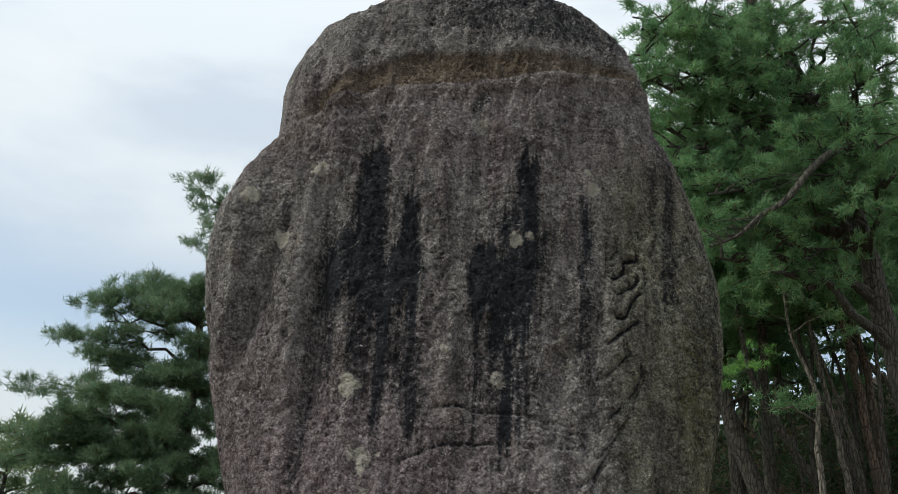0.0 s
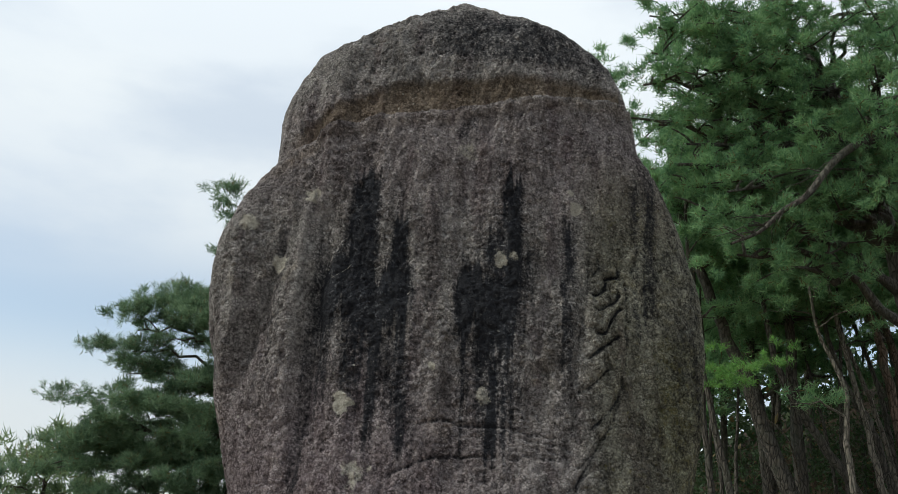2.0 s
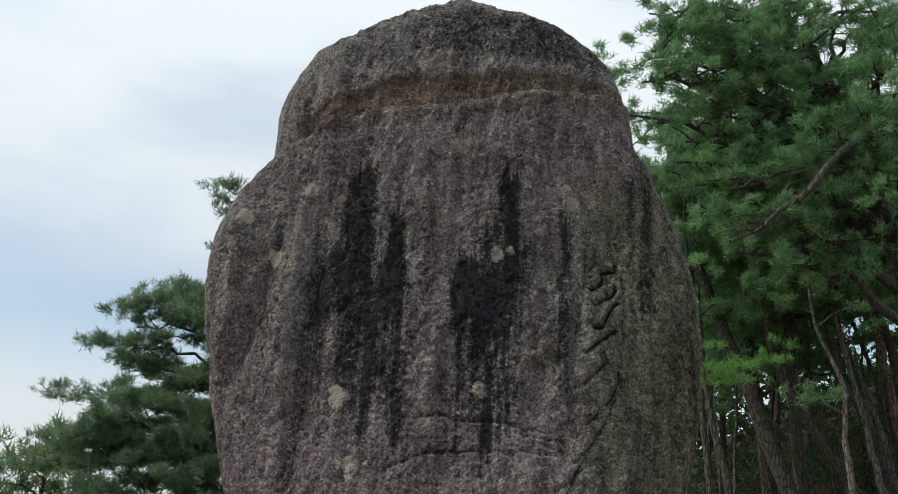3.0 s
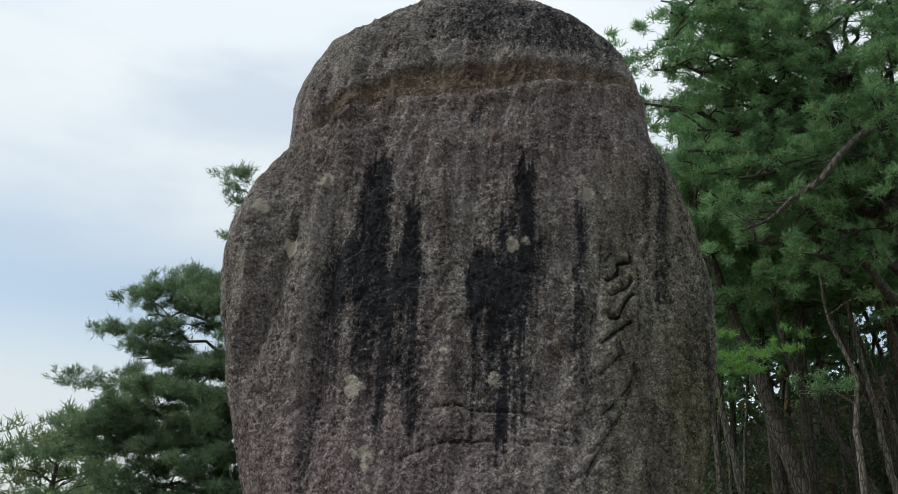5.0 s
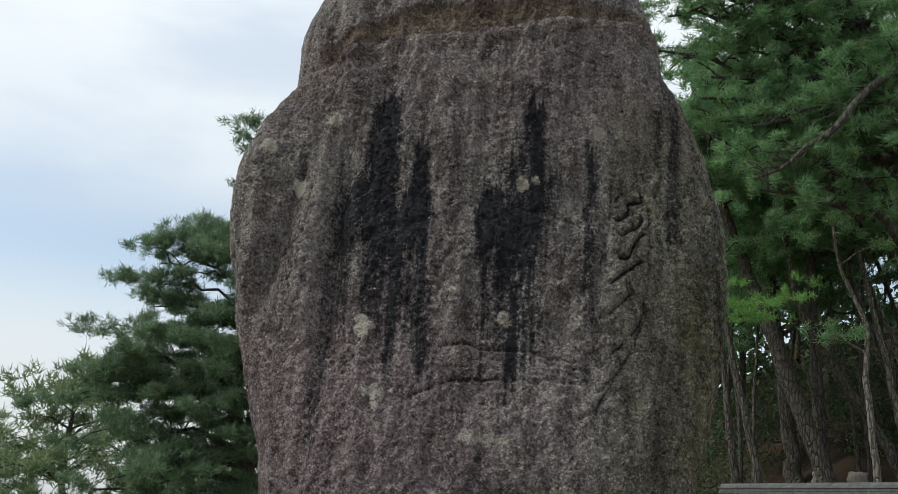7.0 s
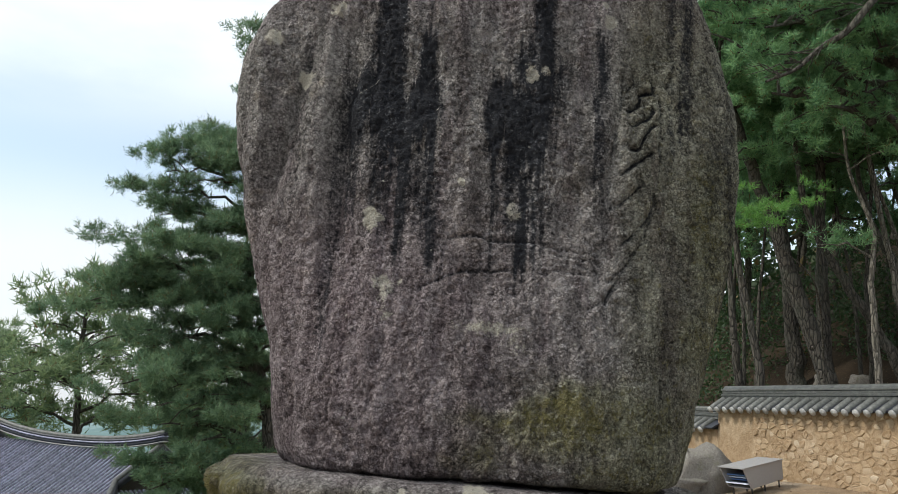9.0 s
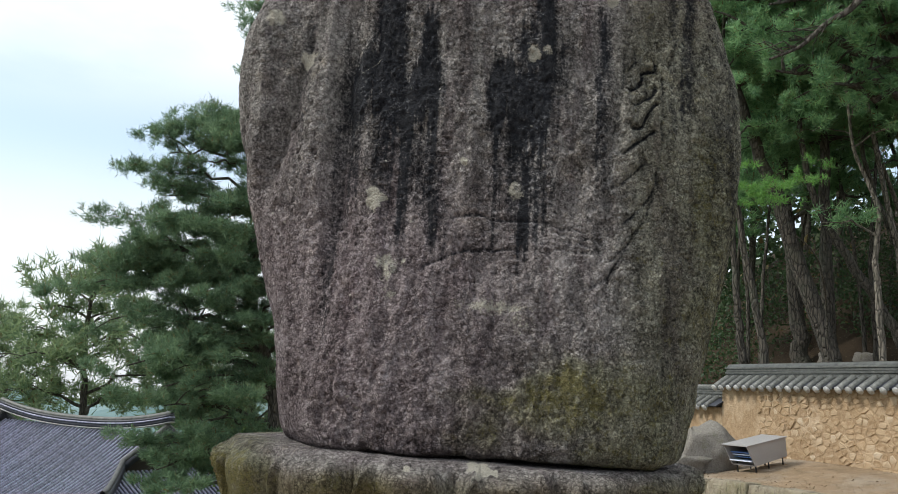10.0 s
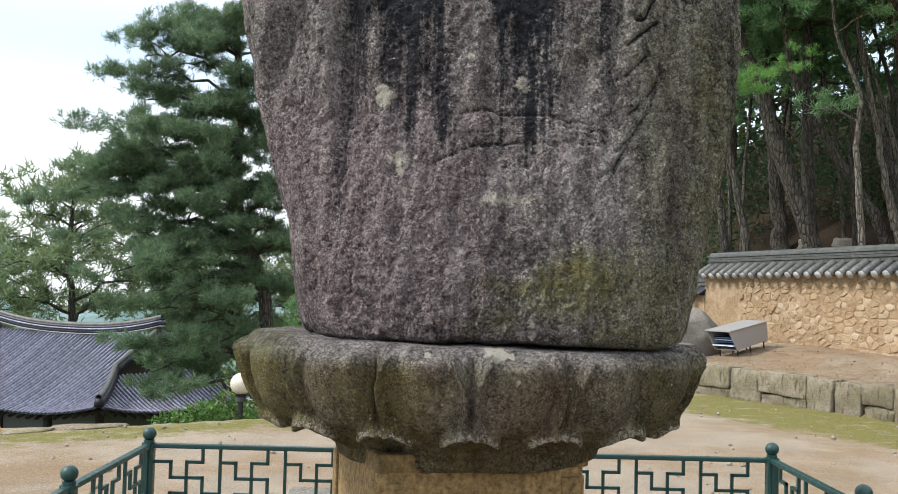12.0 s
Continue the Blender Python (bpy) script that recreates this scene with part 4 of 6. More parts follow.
def wall_stones(top, u0, u1, base, eave, count):
    """Angular rubble fitted face to face in the clay, each stone a little proud of it."""
    rng = random.Random(4)
    wide, tall, squat = u1 - u0, eave - base, 1.45
    rows = round(math.sqrt(count * tall * squat / wide))
    cols = count // rows
    sites = [((i + 0.5 * (j % 2) + rng.uniform(-0.42, 0.42)) * wide / cols, (j + 0.5 + rng.uniform(-0.40, 0.40)) * tall * squat / rows) for i in range(cols) for j in range(rows)]
    for sx, sz in sites:
        cell = [(0, 0), (wide, 0), (wide, tall * squat), (0, tall * squat)]
        near = sorted(((tx - sx) ** 2 + (tz - sz) ** 2, tx, tz) for tx, tz in sites if abs(tx - sx) < 1.0 and abs(tz - sz) < 1.0)[1:16]
        for _, tx, tz in near:
            nx, nz = tx - sx, tz - sz
            lim = (nx * (tx + sx) + nz * (tz + sz)) / 2
            kept = []
            for (ax, az), (bx, bz) in zip(cell, cell[1:] + cell[:1]):
                da, db = nx * ax + nz * az - lim, nx * bx + nz * bz - lim
                if da <= 0:
                    kept.append((ax, az))
                if da * db < 0:
                    t = da / (da - db)
                    kept.append((ax + (bx - ax) * t, az + (bz - az) * t))
            cell = kept
            if len(cell) < 3:
                break
        if len(cell) < 3:
            continue
        pts = [(x - sx, (z - sz) / squat) for x, z in cell]
        grow = rng.uniform(0.84, 1.02)
        pts = [(x * grow * rng.uniform(0.76, 0.97), z * grow * rng.uniform(0.72, 0.97)) for x, z in pts]
        bm = bmesh.new()
        if rng.random() < 0.06:
            bm.free()
            continue
        proud = rng.uniform(0.003, 0.020)
        rims = [[bm.verts.new((x * k, y + (rng.uniform(-0.008, 0.008) if k < 1 else 0), z * k)) for x, z in pts] for k, y in ((1.0, 0.05), (1.0, -0.2 * proud), (0.84, -proud))]
        for a, b in zip(rims, rims[1:]):
            for k in range(len(pts)):
                m = (k + 1) % len(pts)
                bm.faces.new((a[k], a[m], b[m], b[k]))
        bm.faces.new(rims[-1])
        me = bpy.data.meshes.new("stone")
        bmesh.ops.recalc_face_normals(bm, faces=bm.faces)
        bm.to_mesh(me)
        bm.free()
        me.materials.append(CLAYSTONE)
        x, z = u0 + sx, base + sz / squat
        y = -0.18 + 0.035 * noise.noise(Vector((x, -0.18, z)) * 1.9)
        put("stone", me, top, pose(x, y, z, rng.uniform(-4, 4), 0, rng.uniform(-4, 4)))


UPPER = garden_wall("garden_wall", 0.0, 13.0, 0.55, 2.17, "ochre clay and rubble garden wall with grey tile coping behind the terrace")
LOWER = garden_wall("garden_wall_step", -6.0, -0.004, 0.35, 1.72, "lower stepped stretch of ochre clay wall with tile coping")


# ---- kerb of cut stones below the terrace ----
def kerb_wall():
    top = tagged(new("retaining_wall"), "low retaining wall of rough cut granite blocks with mossy joints", "wall", kind="structure")
    rng = random.Random(9)
    a = math.atan2(KERB_DIR[1], KERB_DIR[0])

    def block(u, w, z, h):
        """One rough-cut stone with skewed edges and a lightly waving face."""
        bm = bmesh.new()
        bmesh.ops.create_cube(bm, size=1.0, matrix=Matrix.Diagonal((w - 0.012, 0.36, h - 0.010, 1)))
        for v in bm.verts:
            v.co += Vector((rng.uniform(-0.022, 0.022), rng.uniform(-0.02, 0.02), rng.uniform(-0.014, 0.014)))
        bmesh.ops.bevel(bm, geom=bm.edges[:], offset=0.014, segments=1, profile=0.5, affect="EDGES")
        bmesh.ops.subdivide_edges(bm, edges=[e for e in bm.edges if e.calc_length() > 0.12], cuts=4, use_grid_fill=True)
        shift = Vector((u * 3.1, z * 7.7, 0))
        for v in bm.verts:
            v.co.y += 0.040 * noise.noise(v.co * 5.0 + shift) + 0.030 * noise.noise(v.co * 13.0 + shift)
            v.co.z += 0.030 * noise.noise(v.co * 7.0 - shift)
        me = tile_mesh("block", bm, KERBFACE)
        p = along(KERB0, KERB_DIR, KERB_IN, u + w / 2, 0.16 + rng.uniform(-0.025, 0.025), z + h / 2)
        put("block", me, top, Matrix.LocRotScale(p, Euler((rng.uniform(-0.04, 0.04), rng.uniform(-0.03, 0.03), a + rng.uniform(-0.03, 0.03))), None))

    u = -1.6
    while u < 11:
        w, tall = rng.uniform(0.40, 0.92), rng.uniform(0.46, 0.52)
        if rng.random() < 0.45:
            block(u, w, -0.06, tall + 0.06)
        else:
            low = rng.uniform(0.14, 0.22)
            block(u, w, low, tall - low)
            if rng.random() < 0.5:
                block(u, w, -0.06, low + 0.06)
            else:
                f = rng.uniform(0.35, 0.65)
                block(u, w * f, -0.06, low + 0.06)
                block(u + w * f, w * (1 - f), -0.06, low + 0.05)
        u += w


kerb_wall()

# boulder and leaflet box on the terrace
rock = tagged(put("boulder", lump("boulder", (1.0, 0.75, 1.06), 6, 5, 0.22), None, pose(5.02, 18.6, 0.78, 0, 6, 20)), "rounded grey boulder standing beside the clay wall", "boulder")
rock.data.materials.append(BOULDER)
tagged(put("boulder", lump("boulder_flat", (0.7, 0.5, 0.28), 8, 4, 0.2), None, pose(4.55, 18.2, 0.66, 0, 0, 30)), "flat grey stone lying beside a larger boulder", "boulder").data.materials.append(BOULDER)


def leaflet_box():
    """A long sheet-steel box on short legs, its slanting mouth open at one end."""
    top = thing("display_box", (5.36, 17.8, 0), "grey sheet-steel box on short legs, open-ended, with stacked papers inside", "box")
    top.matrix_basis = pose(5.53, 17.8, 0.70, 0, -8.5, 37) @ Matrix.Translation((0, 0, -0.74))
    z0, z1, deep, long = 0.74, 1.12, 0.52, 0.92

    def shell():
        bm = bmesh.new()
        # slanted mouth: roof juts out further than the floor
        outer = [(-0.26, z1), (long, z1 + 0.02), (long, z0 + 0.05), (-0.05, z0)]
        t = 0.02
        for y in (-deep / 2, deep / 2 - t):
            vs = [bm.verts.new((x, yy, z)) for yy in (y, y + t) for x, z in outer]
            bm.faces.new(vs[:4])
            bm.faces.new(vs[4:][::-1])
            for k in range(4):
                bm.faces.new((vs[k], vs[(k + 1) % 4], vs[4 + (k + 1) % 4], vs[4 + k]))
        return bm
    part("side_panel", shell(), STEEL, top)
    part("roof_panel", box((long + 0.30, deep + 0.04, 0.02), ((long - 0.26) / 2, 0, z1 + 0.018), 0.004, Euler((0, -0.015, 0))), STEEL, top)
    part("floor_panel", box((long + 0.05, deep - 0.045, 0.02), (long / 2 - 0.02, 0, z0 + 0.025), 0.003, Euler((0, -0.05, 0))), STEEL, top)
    part("back_panel", box((0.02, deep - 0.045, z1 - z0 - 0.05), (long - 0.04, 0, (z0 + z1) / 2 + 0.02)), DARKIN, top)
    for k, (m, h) in enumerate(((BLUE, 0.10), (PAPER, 0.15), (BLUE, 0.20), (PAPER, 0.06))):
        part("shelf", box((0.30, deep - 0.06, 0.02), (0.05 - 0.05 * k + 0.10, 0, z0 + h + 0.02), 0.002, Euler((0, 0.12, 0))), m, top)
    for x in (0.03, 0.42, long - 0.06):
        for y in (-0.2, 0.2):
            part("leg", rod(0.014, (x, y, 0.50), (x, y, z0 + 0.03), 8), BLACK, top)


leaflet_box()


# ---- tile-roofed hall below the yard edge ----
HALL, ALONG, ACROSS = np.array((-9.75, 27.75)), np.array((-0.88, 0.475)), np.array((0.475, 0.88))
H_LONG, H_DEEP, H_GABLE, EAVE_Z, RISE = 11.8, 8.0, 1.7, -2.40, 2.22


def hall_at(a, b, z):
    a, b, z = np.broadcast_arrays(np.asarray(a, float), np.asarray(b, float), np.asarray(z, float))
    return np.stack([HALL[0] + ALONG[0] * a + ACROSS[0] * b, HALL[1] + ALONG[1] * a + ACROSS[1] * b, z], -1)


def slope_z(run, edge):
    """Height over a slope: run is 0 at the eave and 1 at the ridge; edge is the distance from the nearest corner."""
    lift = 0.42 * np.clip(1 - np.asarray(edge) / 3.4, 0, 1) ** 2
    return EAVE_Z + RISE * np.asarray(run) ** 1.22 + lift * (1 - np.asarray(run))


def sweep(path, wide, tall, material, name, parent, up=0.0):
    """A bar of rectangular section along a path."""
    p = np.asarray(path, float)
    d = np.gradient(p, axis=0)
    side = np.cross(d, (0, 0, 1.0))
    side /= np.linalg.norm(side, axis=1)[:, None]
    k = np.array([0, 0, 1.0])
    v = np.stack([p - side * wide / 2 + k * up, p + side * wide / 2 + k * up, p + side * wide * 0.4 + k * (up + tall), p - side * wide * 0.4 + k * (up + tall)], 1)
    n = len(p)
    f = ring_faces(n, 4)
    f = np.concatenate([f, [[3, 2, 1, 0]], [[4 * n - 4, 4 * n - 3, 4 * n - 2, 4 * n - 1]]])
    return put(name, mesh_of(name, v.reshape(-1, 3), f, material, flat=True), parent)


def hall():
    top = tagged(new("temple_hall"), "timber hall with a curved blue-grey tiled roof below the yard", "building")
    # pan surfaces of the two long slopes and the two hips
    pieces = []
    for far in (0, 1):
        a, r = np.meshgrid(np.linspace(0, H_LONG, 60), np.linspace(0, 1, 14))
        reach = np.where((a > H_GABLE) & (a < H_LONG - H_GABLE), 1.0, np.minimum(np.minimum(a, H_LONG - a) / H_GABLE * 0.55, 1.0))
        run = r * reach
        b = run * H_DEEP / 2
        z = slope_z(run, np.minimum(a, H_LONG - a)) - 0.03
        v = hall_at(a, H_DEEP - b if far else b, z).reshape(-1, 3)
        i, j = np.meshgrid(np.arange(13), np.arange(59), indexing="ij")
        pieces.append((v, np.stack([i * 60 + j, i * 60 + j + 1, (i + 1) * 60 + j + 1, (i + 1) * 60 + j], -1).reshape(-1, 4)))
    for far in (0, 1):
        b, r = np.meshgrid(np.linspace(0, H_DEEP, 40), np.linspace(0, 1, 10))
        reach = np.minimum(np.minimum(b, H_DEEP - b) / (0.55 * H_DEEP / 2), 1.0)
        a = r * reach * H_GABLE
        z = slope_z(r * reach * 0.55, np.minimum(b, H_DEEP - b)) - 0.03
        v = hall_at(H_LONG - a if far else a, b, z).reshape(-1, 3)
        i, j = np.meshgrid(np.arange(9), np.arange(39), indexing="ij")
        pieces.append((v, np.stack([i * 40 + j, i * 40 + j + 1, (i + 1) * 40 + j + 1, (i + 1) * 40 + j], -1).reshape(-1, 4)))
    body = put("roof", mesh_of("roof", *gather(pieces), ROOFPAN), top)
    # rows of cover tiles
    for k in range(1, int(H_LONG / 0.19)):
        a = k * 0.19
        reach = 1.0 if H_GABLE < a < H_LONG - H_GABLE else min(min(a, H_LONG - a) / H_GABLE * 0.55, 1.0)
        run = np.linspace(-0.012, reach, 9)
        z = slope_z(np.maximum(run, 0), min(a, H_LONG - a)) + 0.01
        v, f = tube(hall_at(a, run * H_DEEP / 2, z), np.full(9, 0.043), 6)
        put("cover_tile", mesh_of("cover_tile", v, f, ROOF), body)
    for k in range(1, int(H_DEEP / 0.19)):
        b = k * 0.19
        reach = min(min(b, H_DEEP - b) / (0.55 * H_DEEP / 2), 1.0)
        run = np.linspace(-0.02, reach, 7)
        z = slope_z(np.maximum(run, 0) * 0.55, min(b, H_DEEP - b)) + 0.01
        for far in (0, 1):
            v, f = tube(hall_at(H_LONG - run * H_GABLE if far else run * H_GABLE, b, z), np.full(7, 0.043), 6)
            put("cover_tile", mesh_of("cover_tile", v, f, ROOF), body)
    # ridges
    a = np.linspace(H_GABLE - 0.15, H_LONG - H_GABLE + 0.15, 24)
    crest = EAVE_Z + RISE - 0.02 + 0.38 * np.abs((a - H_LONG / 2) / (H_LONG / 2 - H_GABLE)) ** 2.4
    line = hall_at(a, H_DEEP / 2, crest)
    sweep(line, 0.34, 0.04, COPINGEND, "ridge_mortar", body)
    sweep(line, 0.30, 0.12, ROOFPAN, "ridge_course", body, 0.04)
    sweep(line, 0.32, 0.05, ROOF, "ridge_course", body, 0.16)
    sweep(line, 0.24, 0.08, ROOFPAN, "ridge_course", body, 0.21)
    v, f = tube(line + [0, 0, 0.32], np.full(24, 0.09), 8)
    put("ridge_roll", mesh_of("ridge_roll", v, f, COPING), body)
    for end in (0, 1):
        for far in (0, 1):
            run = np.linspace(1, 0.55, 10)
            aa = np.full(10, H_GABLE)
            z = slope_z(run, H_GABLE)
            hip = np.linspace(1, -0.03, 10)
            aa2, bb2 = hip * H_GABLE, hip * 0.55 * H_DEEP / 2
            z2 = slope_z(np.maximum(hip, 0) * 0.55, np.maximum(aa2, 0))
            for av, bv, zv, wide in ((aa, run * H_DEEP / 2, z, 0.26), (aa2, bb2, z2, 0.24)):
                p = hall_at(H_LONG - av if end else av, H_DEEP - bv if far else bv, zv)
                sweep(p, wide, 0.24, ROOFPAN, "hip_ridge", body, 0.02)
                v, f = tube(p + [0, 0, 0.30], np.full(10, 0.085), 8)
                put("ridge_roll", mesh_of("ridge_roll", v, f, COPING), body)
    # gables, eave boards, rafters, walls, posts
    for end in (0, 1):
        a = H_LONG - H_GABLE - 0.3 if end else H_GABLE + 0.3
        b = np.array([0.55 * H_DEEP / 2, H_DEEP - 0.55 * H_DEEP / 2, H_DEEP / 2])
        z = np.array([slope_z(0.55, 9), slope_z(0.55, 9), EAVE_Z + RISE])
        p = np.concatenate([hall_at(a, b, z - 0.05), hall_at(a + (-0.1 if end else 0.1), b, z - 0.05)])
        put("gable", mesh_of("gable", p, [(0, 1, 2), (3, 5, 4), (0, 3, 4, 1), (1, 4, 5, 2), (2, 5, 3, 0)], DARKWOOD, flat=True), top)
    for k in range(int(H_LONG / 0.4)):
        a = 0.3 + k * 0.4
        z0 = float(slope_z(0, min(a, H_LONG - a)))
        e = min(1.3, 1.15 * min(a, H_LONG - a))
        v, f = tube(hall_at([a, a], [0.05, e], [z0 - 0.16, z0 - 0.16 + 0.34 * e]), [0.06, 0.06], 6)
        put("rafter", mesh_of("rafter", v, f, DARKWOOD), top)
    for k in range(int(H_DEEP / 0.4)):
        b = 0.3 + k * 0.4
        z0 = float(slope_z(0, min(b, H_DEEP - b)))
        e = min(1.3, 0.68 * min(b, H_DEEP - b))
        v, f = tube(hall_at([0.05, e], [b, b], [z0 - 0.16, z0 - 0.16 + 0.34 * e]), [0.06, 0.06], 6)
        put("rafter", mesh_of("rafter", v, f, DARKWOOD), top)
    ang = math.atan2(ALONG[1], ALONG[0])
    c = Vector(hall_at(H_LONG / 2, H_DEEP / 2, -3.95).tolist())
    part("wall", box((H_LONG - 2.6, H_DEEP - 2.6, 3.1), c, 0, Euler((0, 0, ang))), PLASTER, top)
    for a in np.linspace(1.3, H_LONG - 1.3, 5):
        for b in (1.25, H_DEEP - 1.25):
            p = Vector(hall_at(a, b, -5.4).tolist())
            part("post", rod(0.14, p, p + Vector((0, 0, 3.2))), DARKWOOD, top)


hall()


# ---- globe lamp and edging stones at the rim of the yard ----
def globe_lamp():
    top = thing("globe_lamp", (-2.57, 12.5, 0), "white globe garden lamp on a black post", "lamp")
    z0 = float(height(-2.57, 12.5)) - 0.05
    part("post", rod(0.035, (0, 0, z0), (0, 0, 0.13)), BLACK, top)
    part("collar", join(rod(0.075, (0, 0, 0.13), (0, 0, 0.19), 16, 0.06), rod(0.06, (0, 0, 0.19), (0, 0, 0.235), 16, 0.085)), BLACK, top)
    part("globe", ball(0.145, (0, 0, 0.365), 1.0, 28, 18), GLOBE, top, "milky white globe", smoothed=True)


globe_lamp()
for k, (u, w) in enumerate(((0.3, 0.8), (1.15, 0.9))):
    p = EDGE + np.array((0.83, 0.557)) * (u - 0.2) + EDGE_OUT * 0.12
    st = tagged(put("edging_stone", lump("edging_stone", (w, 0.34, 0.12), 50 + k, 3, 0.2), None, pose(p[0], p[1], -0.035, 0, 0, 34)), "pale flat edging stone along the rim of the yard", "stone", "edging stones of the yard")
    st.data.materials.append(KERB)

tagged(put("timber_plank", tile_mesh("timber_plank", box((0.62, 0.10, 0.05), (0, 0, 0), 0.006), WOOD), None, pose(-4.98, 10.06, 0.045, 0, 0, 34)), "ochre timber plank lying on the rim of the yard", "plank")


# ---- pines ----
def needles(rng, centres, out, size, k, wide):
    """Tufts of k needles at each centre."""
    n = len(centres)
    v = rng.normal(size=(n, k, 3))
    v /= np.linalg.norm(v, axis=2)[..., None]
    v = v + out[:, None] * 0.7 + np.array([0, 0, 0.35])
    v /= np.linalg.norm(v, axis=2)[..., None]
    root = centres[:, None] + rng.normal(size=(n, k, 3)) * size * 0.25
    tip = root + v * (size * rng.uniform(0.6, 1.2, (n, k, 1)))
    side = np.cross(v, rng.normal(size=(n, k, 3)))
    side *= wide / 2 / (np.linalg.norm(side, axis=2)[..., None] + 1e-9)
    p = np.stack([root - side, root + side, tip], 2).reshape(-1, 3)
    return p, np.arange(len(p)).reshape(-1, 3)


def pad(rng, centre, r, count, flat=0.34):
    """Centres of needle tufts gathered in upturned brushes over a flattened mound, and the way they point."""
    m = max(3, count // 7)
    q = rng.normal(size=(m, 3))
    q /= np.linalg.norm(q, axis=1)[:, None]
    q = q * (rng.uniform(0.2, 1, (m, 1)) ** 0.4)
    which = rng.integers(0, m, count)
    spread = rng.normal(size=(count, 3)) * [0.11, 0.11, 0.07] * r
    return np.asarray(centre) + q[which] * [r, r, r * flat] + spread, q[which] * [1, 1, 0.5] + [0, 0, 0.25] + spread / (0.3 * r)


def limb_line(rng, a, b, n=9, sag=0.12, jag=0.05):
    a, b = np.asarray(a, float), np.asarray(b, float)
    t = np.linspace(0, 1, n)[:, None]
    d = np.linalg.norm(b - a)
    p = a + (b - a) * t + np.array([0, 0, sag * d]) * np.sin(np.pi * t)
    return p + rng.normal(size=(n, 3)) * jag * d * np.sin(np.pi * t) * 0.6


def pine(name, label, trunk, r0, targets=(), auto=0, t0=0.45, reach=3.0, seed=0, tufts=70, pad_r=0.62, size=0.16, k=14, wide=0.012,
         bark_mat=None, leaf_mat=None, arc=(0, 360), group="", place=None, rtop=0.25, droop=0.0, bare=0.38, thick=3.1, flat=0.34):
    """A pine: trunk line, limbs to given ends and limbs grown round it, pads of needle tufts on their outer halves."""
    rng = np.random.default_rng(seed)
    tr = smooth_path(trunk, 26)
    tr[1:-1] += rng.normal(size=(24, 3)) * 0.02 * r0 / 0.15
    radii = r0 * (1 - (1 - rtop) * np.linspace(0, 1, 26) ** 0.9)
    radii[0] *= 1.25
    wood, cs, os = [], [], []
    main = tube(tr, radii, 10)
    high = tr[-1, 2] - tr[0, 2]
    ends = []
    for e in targets:
        e = np.asarray(e, float)
        i = int(np.argmin(np.abs(tr[:, 2] - (e[2] - 0.10 * np.hypot(*(e[:2] - tr[13, :2]))))))
        ends.append((i, e))
    for m in range(auto):
        f = t0 + (1 - t0) * (m + rng.uniform(0, 0.9)) / auto
        i = min(int(f * 25), 25)
        az = radians(rng.uniform(*arc)) if arc != (0, 360) else m * 2.4 + rng.uniform(-0.4, 0.4)
        u = (f - t0) / (1 - t0)
        d = reach * (0.55 + 0.45 * math.sin(math.pi * min(u * 0.8 + 0.25, 1))) * (1 - 0.55 * u) * rng.uniform(0.75, 1.15)
        ends.append((i, tr[i] + np.array([math.cos(az) * d, math.sin(az) * d, d * rng.uniform(0.0, 0.30) - droop * d])))
    ends.append((25, tr[-1] + [0.1, 0.0, 0.35]))
    for i, e in ends:
        line = limb_line(rng, tr[i], e)
        d = np.linalg.norm(e - tr[i])
        r = min(radii[i] * 0.55, 0.02 + 0.018 * d)
        limb = [tube(line, r * (1 - 0.8 * np.linspace(0, 1, 9)), 6)]
        wood.append(limb)
        spots = max(3, int(d * thick))
        for s in np.linspace(bare, 1.0, spots):
            q = line[int(s * 8)] + (line[min(int(s * 8) + 1, 8)] - line[int(s * 8)]) * (s * 8 % 1)
            tip = q + rng.normal(size=3) * [0.55, 0.55, 0.19] * min(1.0, 0.35 + 0.25 * d) + [0, 0, 0.08]
            if s < 1:
                limb.append(tube(limb_line(rng, q, tip, 4, 0.1), np.array([0.3, 0.25, 0.18, 0.1]) * r, 4))
            c, o = pad(rng, tip, pad_r * rng.uniform(0.6, 1.15) * (0.75 + 0.25 * s), int(tufts * rng.uniform(0.6, 1.2)), flat)
            cs.append(c)
            os.append(o)
    top = tagged(new(name), label, "tree", group)
    if place is not None:
        top.matrix_basis = place
    put("trunk", mesh_of("trunk", *main, bark_mat or BARK), top)
    for limb in wood:
        put("branch", mesh_of("branch", *gather(limb), bark_mat or BARK), top)
    v, f = needles(rng, np.concatenate(cs), np.concatenate(os), size, k, wide)
    tagged(put("crown", mesh_of("crown", v, f, leaf_mat or NEEDLE, flat=True), top), kind="stuff")
    return top


def stem(*points):
    """A trunk line that starts in the ground under its first point."""
    x, y = points[0][:2]
    return [(x, y, float(height(x, y)) - 0.15)] + [p for p in points[1:]]


